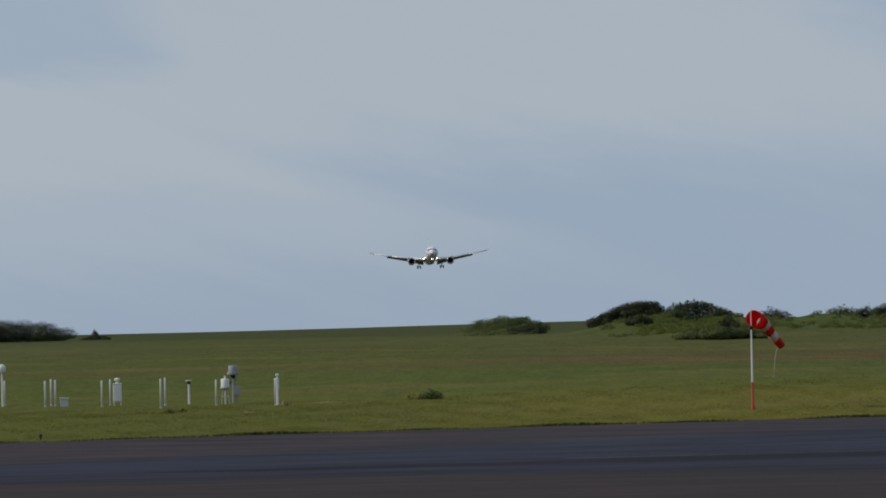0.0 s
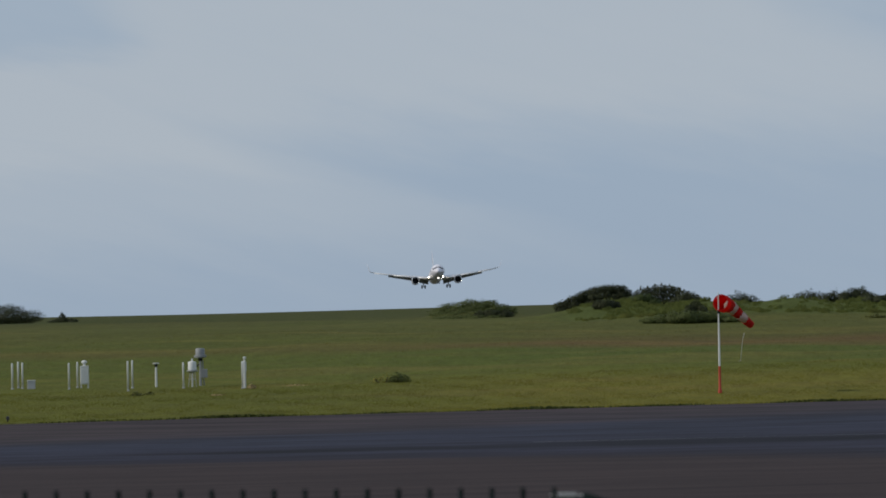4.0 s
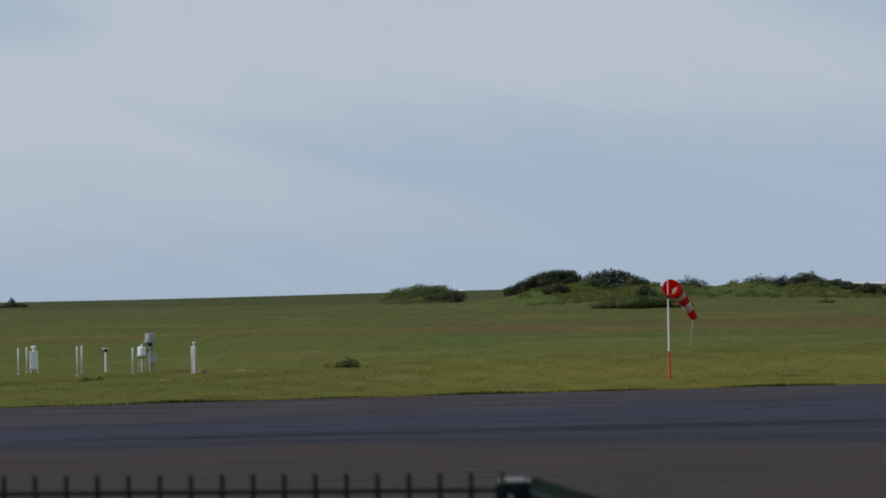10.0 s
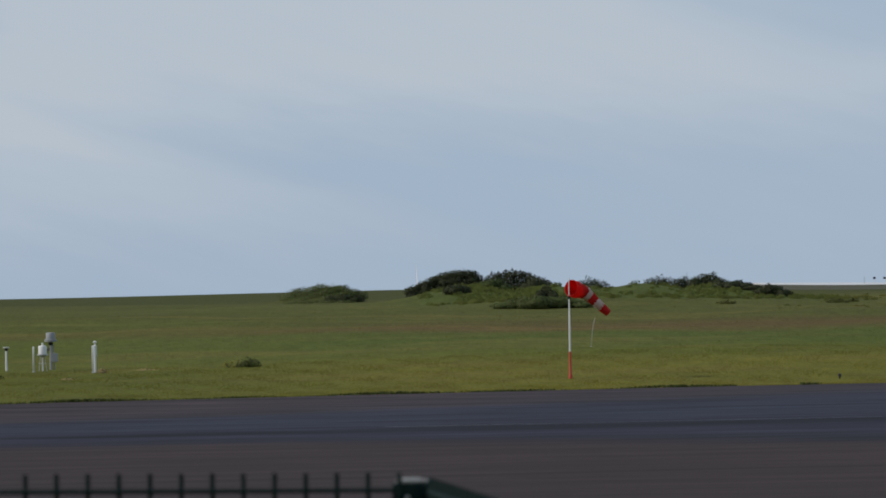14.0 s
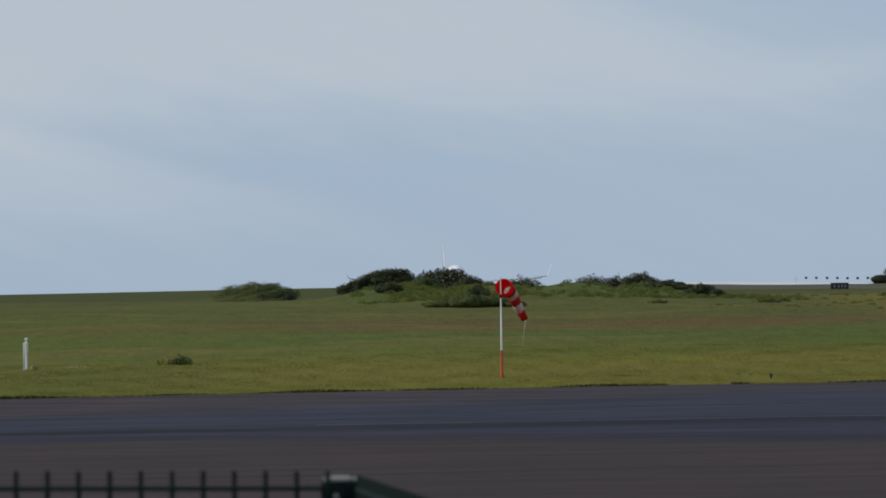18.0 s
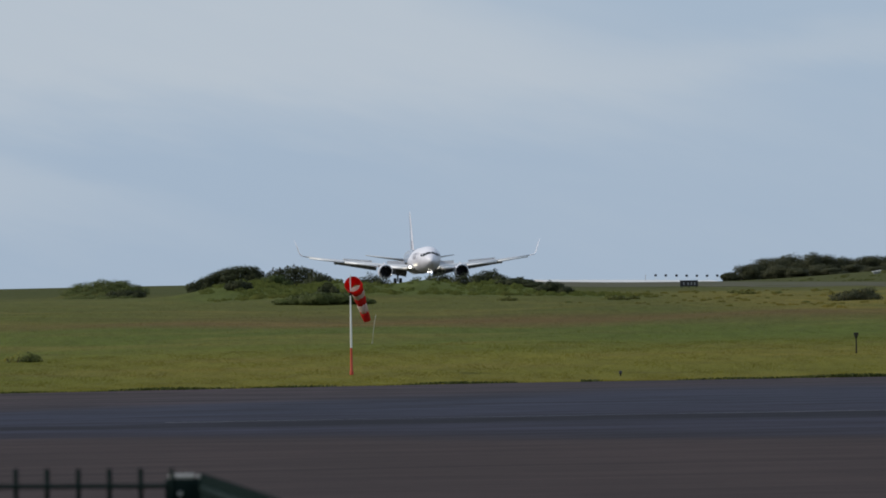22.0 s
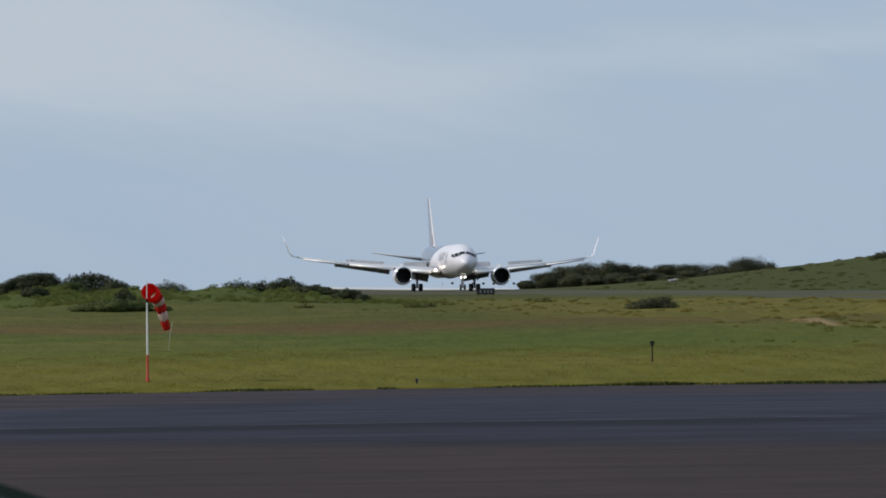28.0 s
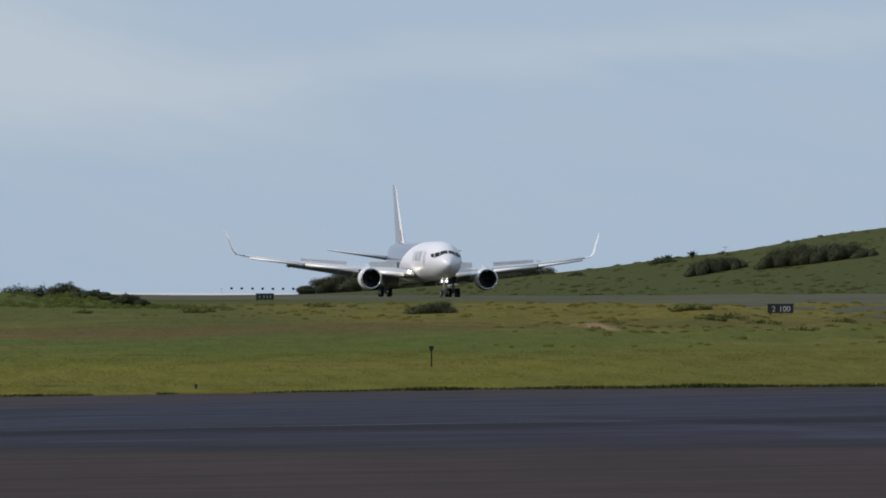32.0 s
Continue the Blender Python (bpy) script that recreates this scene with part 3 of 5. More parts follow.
# ---- grass cover ----
def grass_cover():
    """Blades in tufts over the field, thick at the edge of the asphalt."""
    rng = np.random.default_rng(4)
    spots = []
    for n, y0, y1, h0, h1 in ((14000, 0, 2.5, 0.05, 0.13), (190000, 0.5, 62, 0.035, 0.08), (70000, 45, 200, 0.035, 0.08)):
        x = rng.uniform(-40, 108, n)
        e = np.interp(x, EDGE_X, EDGE_Y)
        d = y0 + (y1 - y0) * rng.random(n) ** 1.2
        y = e + d
        keep = (x / y > -0.076) & (x / y < 0.172)
        x, y = x[keep], y[keep]
        clump = np.sin(x * 0.9) * np.sin(y * 0.35 + x * 0.2) + rng.normal(0, 0.4, len(x))
        h = (h0 + (h1 - h0) * rng.random(len(x))) * (1 + 0.3 * np.clip(clump, -0.8, 0.8))
        spots.append(np.stack([x, y, h], 1))
    s = np.concatenate(spots)
    n = len(s)
    z = land(s[:, 0], s[:, 1])
    z = np.where(s[:, 1] < np.interp(s[:, 0], EDGE_X, EDGE_Y) + 0.6, np.maximum(z, 0.1), z) - 0.03
    verts = np.zeros((n, 6, 3))
    for k in range(2):
        a = rng.uniform(-1.3, 1.3, n)
        w = s[:, 2] * rng.uniform(0.35, 0.8, n)
        dx, dy = np.cos(a) * w, np.sin(a) * w
        lean = rng.normal(0, 0.25, (n, 2)) * s[:, 2:3]
        verts[:, 3 * k] = np.stack([s[:, 0] - dx, s[:, 1] - dy, z], 1)
        verts[:, 3 * k + 1] = np.stack([s[:, 0] + dx, s[:, 1] + dy, z], 1)
        verts[:, 3 * k + 2] = np.stack([s[:, 0] + lean[:, 0], s[:, 1] + lean[:, 1], z + s[:, 2]], 1)
    up = np.array([-0.15, -0.35, 0.92])
    tri = verts.reshape(-1, 3, 3)
    back = (np.cross(tri[:, 1] - tri[:, 0], tri[:, 2] - tri[:, 0]) @ np.array([-0.1, -1.0, 0.1])) < 0
    tri[back, :2] = tri[back, 1::-1]
    verts = tri
    f = np.arange(n * 6).reshape(-1, 3)
    me = bpy.data.meshes.new("grass")
    me.from_pydata(verts.reshape(-1, 3), [], f.tolist())
    me.materials.append(M["blade"])
    up = np.tile(up, (n * 6, 1)) + rng.normal(0, 0.12, (n * 6, 3))
    me.normals_split_custom_set_from_vertices((up / np.linalg.norm(up, axis=1)[:, None]).tolist())
    return tagged(new("grass", me), "short uneven green and yellowish grass", "grass", kind="stuff")


grass_cover()


def scrub_cover(label, material, seed, beds, leaves=80):
    """Low weeds and tussocks: clumps scattered over beds (count, x0, x1, y0, y1, smallest, largest, height)."""
    rng = np.random.default_rng(seed)
    spots = []
    for n, x0, x1, y0, y1, r0, r1, tall in beds:
        x, y = rng.uniform(x0, x1, n), rng.uniform(y0, y1, n)
        ok = (np.abs(x - runway_x(y)) > 27) & (np.sin(x * 0.21 + y * 0.035 + seed) * np.sin(y * 0.06 - x * 0.09) + rng.normal(0, 0.5, n) > -0.25)
        # fewer towards the sides of a bed
        side = np.minimum((x - x0), (x1 - x)) / (x1 - x0) * 6
        ok &= rng.random(n) < np.clip(side + 0.15, 0, 1)
        spots.append(np.stack([x, y, r0 + (r1 - r0) * rng.random(n) ** 1.8, np.full(n, tall)], 1)[ok])
    s = np.concatenate(spots)
    c = np.repeat(s, leaves, 0)
    n = len(c)
    d = rng.normal(0, 1, (n, 3))
    d /= np.linalg.norm(d, axis=1)[:, None]
    r = rng.random(n) ** 0.5
    pos = np.stack([c[:, 0] + d[:, 0] * r * c[:, 2] * 1.2, c[:, 1] + d[:, 1] * r * c[:, 2], np.abs(d[:, 2]) * r * c[:, 2] * c[:, 3]], 1)
    pos[:, 2] += land(pos[:, 0], pos[:, 1])
    a = rng.uniform(-1.2, 1.2, n)
    w = 0.10 * c[:, 2] + 0.03
    t = np.stack([np.cos(a) * w, np.sin(a) * w, rng.normal(0, 0.3, n) * w], 1)
    u = np.stack([rng.normal(0, 0.3, n) * w, rng.normal(0, 0.3, n) * w, w], 1) * 0.7
    up = np.tile(np.array([-0.25, -0.45, 0.85]), (n, 1)) + d * 0.4
    u[np.cross(t, u) @ np.array([-0.1, -1.0, 0.2]) < 0] *= -1
    v = np.stack([pos - t, pos - u, pos + t, pos + u], 1).reshape(-1, 3)
    me = bpy.data.meshes.new("scrub")
    me.from_pydata(v, [], np.arange(n * 4).reshape(-1, 4).tolist())
    me.materials.append(M[material])
    me.normals_split_custom_set_from_vertices(np.repeat(up / np.linalg.norm(up, axis=1)[:, None], 4, 0).tolist())
    return tagged(new("scrub", me), label, "scrub", kind="stuff")


scrub_cover("low weedy scrub scattered in rough grass", "scrub_leaf", 9,
            ((260, 95, 235, 800, 1240, 0.2, 0.9, 0.35), (60, 8, 42, 626, 655, 0.15, 0.4, 0.7), (26, 66, 104, 505, 600, 0.15, 0.4, 0.5), (14, 30, 70, 580, 700, 0.15, 0.4, 0.5)))
scrub_cover("tussocks of long grass on the bank and slopes", "blade", 12,
            ((1900, 95, 235, 800, 1240, 0.2, 0.8, 0.4), (1500, 7, 47, 618, 656, 0.2, 0.55, 0.8), (480, 54, 108, 494, 618, 0.15, 0.5, 0.45), (260, 36, 78, 570, 690, 0.15, 0.4, 0.5)), 60)


def fringe_cover():
    """Darker, longer grass that overhangs the edge of the asphalt, with gaps."""
    rng = np.random.default_rng(21)
    n = 22000
    x = rng.uniform(-38, 88, n)
    thick = 0.5 + 0.5 * np.sin(x * 0.55) * np.sin(x * 0.21 + 1.3) + 0.6 * smooth01((x - 36) / 12)
    gap = (np.abs(x - 25.3) < 1.9) | (np.abs(x - 30.6) < 2.2)
    keep = (rng.random(n) < np.clip(thick, 0.12, 1.1)) & ~gap
    x, thick = x[keep], thick[keep]
    n = len(x)
    e = np.array([edge_y(v) for v in x])
    y = e - 0.12 + np.abs(rng.normal(0, 0.5, n))
    h = (0.06 + 0.15 * rng.random(n)) * (0.5 + 0.75 * np.clip(thick, 0, 1.6))
    z = np.maximum(land(x, y), 0.08)
    a = rng.uniform(-1.2, 1.2, n)
    w = h * rng.uniform(0.4, 0.9, n)
    lean = rng.normal(0, 0.3, (n, 2)) * h[:, None]
    v = np.stack([np.stack([x - np.cos(a) * w, y - np.sin(a) * w, z - 0.03], 1), np.stack([x + np.cos(a) * w, y + np.sin(a) * w, z - 0.03], 1),
                  np.stack([x + lean[:, 0], y + lean[:, 1], z + h], 1)], 1).reshape(-1, 3)
    me = bpy.data.meshes.new("grass_fringe")
    me.from_pydata(v, [], np.arange(n * 3).reshape(-1, 3).tolist())
    me.materials.append(M["fringe"])
    return tagged(new("grass_fringe", me), "dark longer grass overhanging the asphalt edge", "grass", kind="stuff")


fringe_cover()


def crest_strip():
    """Raised strip added by the runway's far end, under the approach lights."""
    verts, faces = [], []
    # stands in for the bright line on the crest; back edge raised to show
    xs = np.arange(84, 121, 4.0)
    for x in xs:
        for y, top in ((1440, -0.2), (1440, 0.02), (1482, 0.46), (1482, -0.2)):
            verts.append((x, y, ground_at(x, y) + top))
    for j in range(len(xs) - 1):
        for k in range(3):
            faces.append((4 * j + k, 4 * j + 4 + k, 4 * j + 5 + k, 4 * j + 1 + k))
    faces += [(0, 1, 2, 3), tuple(4 * len(xs) - k for k in (1, 2, 3, 4))]
    return mesh("pale_crest_strip", verts, faces, [M["crest_strip_pale"]])


tagged(new("pale_crest_strip", crest_strip()), "pale raised strip added by the far runway end", "pavement", kind="structure")

# ---- shrubs and trees ----
def foliage_mesh(name, lumps, count, size, material, seed, hollow=0.55, dead=0.0):
    """Leaves as small tilted quads through a set of uneven lumps (x, y, z, rx, ry, rz)."""
    rng = np.random.default_rng(seed)
    L = np.array(lumps, float)
    vol = (L[:, 3] * L[:, 4] * L[:, 5]) ** 0.75
    pick = rng.choice(len(L), count, p=vol / vol.sum())
    d = rng.normal(0, 1, (count, 3))
    d /= np.linalg.norm(d, axis=1)[:, None]
    r = hollow + (1.06 - hollow) * rng.random(count) ** 0.6
    # lobes and gaps on the outline
    r = r * (1 + 0.16 * np.sin(5 * d[:, 0] + 3 * pick) * np.sin(6 * d[:, 2] + 2 * pick + seed) + 0.10 * np.sin(13 * d[:, 1] + 11 * d[:, 0]))
    c = L[pick, :3] + d * r[:, None] * L[pick, 3:]
    c[:, 2] = np.maximum(c[:, 2], L[pick, 2] - L[pick, 5])
    nrm = d + rng.normal(0, 0.6, (count, 3)) + np.array([0, 0, 0.5])
    nrm /= np.linalg.norm(nrm, axis=1)[:, None]
    t = np.cross(nrm, rng.normal(0, 1, (count, 3)))
    t /= np.linalg.norm(t, axis=1)[:, None]
    b = np.cross(nrm, t)
    s = size * rng.uniform(0.5, 1.4, count)[:, None]
    face = np.cross(t, b)
    b = b * np.where((face * d).sum(1) < 0, -1.0, 1.0)[:, None]
    v = np.stack([c - t * s, c - b * s * 0.45, c + t * s, c + b * s * 0.45], 1).reshape(-1, 3)
    me = bpy.data.meshes.new(name)
    me.from_pydata(v, [], np.arange(count * 4).reshape(-1, 4).tolist())
    me.materials.append(material)
    soft = d + 0.5 * nrm + np.array([0, 0, 0.35])
    soft /= np.linalg.norm(soft, axis=1)[:, None]
    me.normals_split_custom_set_from_vertices(np.repeat(soft, 4, 0).tolist())
    return me


def branches_bm(lumps, rng, thick=0.05):
    bm = bmesh.new()
    for x, y, z, rx, ry, rz in lumps:
        for k in range(2):
            a = (x + rng.uniform(-0.4, 0.4) * rx, y + 0.3 * ry, z - 0.8 * rz - 0.1)
            tip = (x + rng.uniform(-0.6, 0.6) * rx, y + rng.uniform(-0.1, 0.6) * ry, z + rng.uniform(0.2, 0.8) * rz)
            mid = tuple((p + q) / 2 + rng.uniform(-0.08, 0.08) for p, q in zip(a, tip))
            tube_bm([a, mid, tip], [thick, thick * 0.7, thick * 0.3], 5, bm)
    return bm


def shrub(x, y, lumps, leafmat, label, count=2600, size=0.13, seed=1, name="shrub", sink=0.1, hollow=0.5, group="shrubs on the bank", follow=0.7):
    """A low bush: branches and a crown of many leaves. Lumps are in metres from its foot."""
    rng = random.Random(seed)
    ob = thing(name, pose(x, y, ground_at(x, y) - sink), label, "bush", group)
    # each lump sits on the land below it
    here = ground_at(x, y)
    lumps = [(l[0], l[1], l[2] + follow * (ground_at(x + l[0], y + l[1]) - here), *l[3:]) for l in lumps]
    tagged(part("wood", branches_bm(lumps, rng), M["bark"], ob, "thin brown branching wood"), kind="stuff")
    tagged(child("foliage", foliage_mesh("foliage", lumps, count, size, M[leafmat], seed, hollow), ob), kind="stuff")
    return ob


def lumpy(seed, w, d, h, n):
    """n lumps that make a low mound of the given width, depth and height."""
    rng = random.Random(seed)
    out = []
    h = h * 0.98
    for k in range(n):
        f = (k + 0.5) / n * 2 - 1
        top = h * math.sqrt(max(0.08, 1 - 0.85 * f * f)) * rng.uniform(0.86, 1.03)
        rz = top * rng.uniform(0.45, 0.6)
        out.append((f * w * 0.42, rng.uniform(-0.3, 0.3) * d, top - rz, w / n * rng.uniform(0.75, 1.15), d * rng.uniform(0.35, 0.5), rz))
    return out


def spot(a, y):
    """World x of a bearing (in thousandths) at a distance ahead."""
    return math.tan(a / 1000) * y


def rise(a, y, top):
    """Height of a plant that reaches a level (metres in the world) at a bearing and distance."""
    return max(top - ground_at(spot(a, y), y) + 0.1, 0.6)


# the round bush by itself in the field
heap = [(-4.9 + 0.66 * k, (k % 3 - 1) * 0.9, 0.14 + 0.05 * ((k * 5) % 3), 0.95, 1.3, 0.44 + 0.04 * ((k * 7) % 4)) for k in range(12)]
shrub(spot(-1.0, 746), 746, [(l[0] + 0.7, l[1] - 0.8, *l[2:]) for l in heap] + [(l[0] + 0.4, l[1] - 3.0, 0.1, 0.9, 1.0, 0.4) for l in heap[1:9]] + [(l[0] + 0.2, l[1] - 5.8, 0.06, 0.9, 1.0, 0.3) for l in heap[1:11]] + [(-0.5, -1.0, 0.3, 1.1, 1.0, 0.62), (0.4, -1.0, 0.35, 1.1, 1.0, 0.62), (1.2, -1.0, 0.3, 1.0, 1.0, 0.55)], "heap_leaf",
      "low rounded green bush on a grassy heap", 34000, 0.066, 5, group="field bushes", follow=1.0)
shrub(spot(0.2, 741), 741, [(-0.6, 0, 0.2, 0.8, 0.7, 0.5), (0.5, 0, 0.3, 1.0, 0.8, 0.6), (1.7, 0, 0.25, 0.9, 0.8, 0.55)], "dark_leaf",
      "dark green bush at the foot of a rounded bush", 3800, 0.10, 6, group="field bushes", follow=0.5)

shrub(spot(3.4, 745), 745, [(-0.4, 0, 0.7, 0.3, 0.3, 0.5), (0.3, 0, 0.5, 0.3, 0.3, 0.4)], "dark_leaf",
      "thin dry twigs beside a rounded bush", 70, 0.05, 8, group="field bushes", hollow=0.1)
# dark shrubs along the bank: bearing, distance, width, depth, top level, lumps, leaf, leaves, hollow, label
dense, ragged = "dense dark evergreen shrub on the grassy bank", "ragged dark shrub with open twiggy top"
for k, (a, y, w, d, top, n, mat, count, hollow, label) in enumerate((
        (16.4, 634, 2.2, 1.6, 6.72, 3, "dark_leaf", 2200, 0.5, "small dark shrub low on the bank"),
        (27.4, 648, 3.2, 2.4, 7.1, 4, "dark_leaf", 2000, 0.3, ragged),
        (21.6, 640, 2.6, 1.8, 7.0, 4, "mid_leaf", 2000, 0.4, "low green shrub between dark shrubs"),
        (34.6, 647, 2.8, 1.8, 7.25, 3, "dark_leaf", 1300, 0.2, "small dark leafy shrub behind the windsock"),
        (28.0, 601, 9.0, 3.4, 5.5, 8, "scrub_leaf", 10500, 0.35, "spreading green scrub at the foot of the bank"),
        (28.6, 613, 1.9, 1.4, 6.3, 3, "dark_leaf", 2200, 0.4, "small nearly black shrub in green scrub"),
        (44.4, 646, 3.6, 2.0, 7.1, 4, "dark_leaf", 1300, 0.15, "thin ragged shrub with gaps in its crown"),
        (47.4, 645, 2.0, 1.6, 7.3, 3, "dark_leaf", 900, 0.15, ragged),
        (50.4, 644, 3.2, 2.2, 7.35, 4, "dark_leaf", 4200, 0.4, dense),
        (54.6, 634, 3.8, 2.0, 6.45, 5, "dark_leaf", 4200, 0.5, dense),
        (59.4, 628, 2.8, 1.6, 6.12, 4, "dark_leaf", 2800, 0.5, "dark shrub at the end of the bank"))):
    shrub(spot(a, y), y, lumpy(110 + k, w, d, rise(a, y, top), n), mat, label, int(count * 1.9), 0.085, 110 + k, hollow=hollow)
# the two largest shrubs follow a sloping outline: bearing and level of the top, from end to end
for label, y, count, hollow, seed, outline in (
        (dense, 650, 24000, 0.3, 141, ((9.6, 6.35), (11.2, 6.75), (13.0, 7.3), (14.6, 7.7), (16.4, 7.86), (18.6, 7.84), (19.8, 7.3))),
        (ragged, 652, 13000, 0.25, 142, ((20.0, 7.0), (20.8, 7.4), (22.0, 7.62), (23.6, 7.76), (25.4, 7.74), (26.6, 7.4), (27.8, 7.0), (28.8, 6.7)))):
    mid = spot(sum(o[0] for o in outline) / len(outline), y)
    lumps, rng = [], random.Random(seed)
    for k in range(26):
        a = outline[0][0] + (outline[-1][0] - outline[0][0]) * (k + 0.5) / 26
        top = float(np.interp(a, [o[0] for o in outline], [o[1] for o in outline])) - ground_at(mid, y) + 0.1
        rz = rng.uniform(0.32, 0.5)
        for drop in (0, 0.5, 1.0, 1.5):
            if top - rz - drop > -0.3:
                lumps.append((spot(a, y) - mid, rng.uniform(-0.4, 0.6) - 0.6 * drop, top - rz - drop, rng.uniform(0.35, 0.55), rng.uniform(0.5, 0.9), rz))
        if label == ragged and k % 2:
            lumps.append((spot(a, y) - mid + rng.uniform(-0.2, 0.2), 0.2, top + rng.uniform(-0.1, 0.14), rng.uniform(0.08, 0.2), 0.2, rng.uniform(0.08, 0.16)))
    shrub(mid, y, lumps, "dark_leaf", label, count, 0.085, seed, hollow=hollow, follow=0.0)
# bushes in the field and on the hill
shrub(spot(100.2, 600), 600, lumpy(23, 4.4, 2, 1.15, 6) + [(1.1, 0, 0.75, 0.7, 0.6, 0.4)], "tree_leaf", "low dark bush in the open grass", 5200, 0.075, 23, group="field bushes")
shrub(spot(135.6, 566), 566, lumpy(24, 3.2, 2.4, 0.5, 6), "clump_leaf", "low green bush in rough grass", 3600, 0.12, 24, group="field bushes")
shrub(spot(138.2, 556), 556, lumpy(26, 2.2, 1.6, 0.5, 4), "clump_leaf", "low green bush in rough grass", 1600, 0.12, 26, group="field bushes")
shrub(spot(-12.2, 474), 474, [(0.0, 0, 0.36, 0.42, 0.36, 0.44), (0.45, 0, 0.26, 0.4, 0.36, 0.34), (-0.35, 0, 0.2, 0.35, 0.3, 0.26)], "scrub_leaf", "small weedy bush in short grass", 1500, 0.055, 25, group="field bushes")
shrub(spot(-14.2, 474), 474, [(0.2, 0, 0.34, 0.5, 0.3, 0.4), (-0.35, 0, 0.24, 0.45, 0.3, 0.32)], "weed_leaf", "yellowish flowering weeds beside a small bush", 420, 0.05, 27, group="field bushes")
shrub(spot(-71.5, 900), 900, lumpy(31, 22, 6, rise(-71.5, 900, 8.25), 9), "dark_leaf", "dark rounded thicket on the skyline", 60000, 0.075, 31, group="skyline bushes")
shrub(spot(-57.4, 900), 900, lumpy(32, 3.6, 2, 0.75, 5) + [(-0.2, 0, 0.8, 0.45, 0.4, 0.4), (-0.25, 0, 1.2, 0.18, 0.18, 0.25)], "dark_leaf", "small dark bush on the skyline", 5000, 0.08, 32, group="skyline bushes")


def tree(x, y, h, w, seed, label):
    """Short trunk with limbs and a broad uneven crown."""
    rng = random.Random(seed)
    ob = thing("tree", pose(x, y, ground_at(x, y) - 0.1, 0, 0, rng.uniform(0, 360)), label, "tree", "trees beyond the runway")
    lumps = []
    for k in range(16):
        a, r = rng.uniform(0, 6.28), w * rng.uniform(0.05, 0.36)
        rz = h * rng.uniform(0.2, 0.3)
        lumps.append((math.cos(a) * r, math.sin(a) * r, h * (0.76 if k < 3 else rng.uniform(0.14, 0.68)), w * rng.uniform(0.22, 0.32), w * rng.uniform(0.22, 0.32), rz))
    bm = tube_bm([(0, 0, -0.2), (0.1, 0.05, h * 0.25), (0.0, 0.1, h * 0.5)], [0.24, 0.18, 0.1], 8)
    for l in lumps:
        tube_bm([(0.05, 0.05, h * 0.22), (l[0] * 0.5, l[1] * 0.5, (h * 0.2 + l[2]) / 2), l[:3]], [0.1, 0.07, 0.03], 5, bm)
    part("trunk", bm, M["bark"], ob, "brown trunk with limbs")
    tagged(child("crown", foliage_mesh("crown", lumps, 17000, 0.12, M["tree_leaf"], seed, 0.3), ob), kind="stuff")
    return ob


# wood behind the far side of the runway: bearing (thousandths), distance, top level, width
for k, (a, y, top, w) in enumerate(((83.2, 1330, 7.3, 4.0), (85.6, 1335, 8.9, 6), (88.2, 1340, 10.0, 7), (91.2, 1345, 10.5, 7.5), (94.0, 1340, 10.6, 7.5), (96.6, 1345, 10.3, 7),
                                    (99.2, 1350, 9.9, 6.5), (101.6, 1350, 10.2, 6.5), (104.2, 1355, 10.0, 7), (107.0, 1380, 10.2, 7), (109.8, 1400, 10.2, 7), (112.0, 1400, 11.2, 7.5), (114.0, 1410, 11.5, 7), (116.2, 1420, 10.6, 5.5),
                                    (90.0, 1325, 8.6, 6), (95.4, 1325, 8.6, 6), (100.6, 1330, 8.5, 6), (105.6, 1332, 8.9, 6), (110.8, 1370, 9.6, 6), (98.0, 1318, 7.9, 5), (103.2, 1322, 8.0, 5), (108.4, 1345, 8.8, 5), (92.6, 1318, 7.9, 5))):
    tree(spot(a, y), y, rise(a, y, top), w, 60 + k, "dark dense tree in the wood beyond the runway" if 0 < k and k != 13 else "small outlying tree at the edge of the wood")

# ---- airliner ----
# local axes: x to the nose, y to the left wing, z up from the ground; origin at the engine inlets
def hull_bm():
    # station x, centre z, half width, half height
    S = [(18.5, 3.95, 0.05, 0.05), (18.3, 3.97, 0.42, 0.40), (17.8, 4.02, 0.85, 0.82), (17.0, 4.12, 1.30, 1.28), (16.0, 4.25, 1.70, 1.72), (14.8, 4.40, 2.05, 2.15),
         (13.4, 4.44, 2.32, 2.38), (11.5, 4.49, 2.48, 2.56), (9, 4.5, 2.515, 2.60), (0, 4.5, 2.515, 2.60), (-12, 4.5, 2.515, 2.60), (-20, 4.52, 2.515, 2.6),
         (-25, 4.85, 2.30, 2.42), (-29, 5.25, 1.85, 1.98), (-32.5, 5.65, 1.28, 1.45), (-35, 5.95, 0.75, 0.9), (-36.4, 6.1, 0.25, 0.35)]
    bm = bmesh.new()
    rings, sides = [], 32
    for x, zc, ry, rz in S:
        rings.append([bm.verts.new((x, ry * math.sin(2 * math.pi * k / sides), zc + rz * math.cos(2 * math.pi * k / sides))) for k in range(sides)])
    for a, b in zip(rings, rings[1:]):
        for k in range(sides):
            bm.faces.new((a[k], b[k], b[(k + 1) % sides], a[(k + 1) % sides]))
    bm.faces.new(rings[0])
    bm.faces.new(rings[-1][::-1])
    bmesh.ops.bisect_plane(bm, geom=list(bm.verts) + list(bm.edges) + list(bm.faces), plane_co=(-11.0, 0, 4.2), plane_no=(0.298, 0, -0.954))
    bmesh.ops.recalc_face_normals(bm, faces=bm.faces)
    return bm


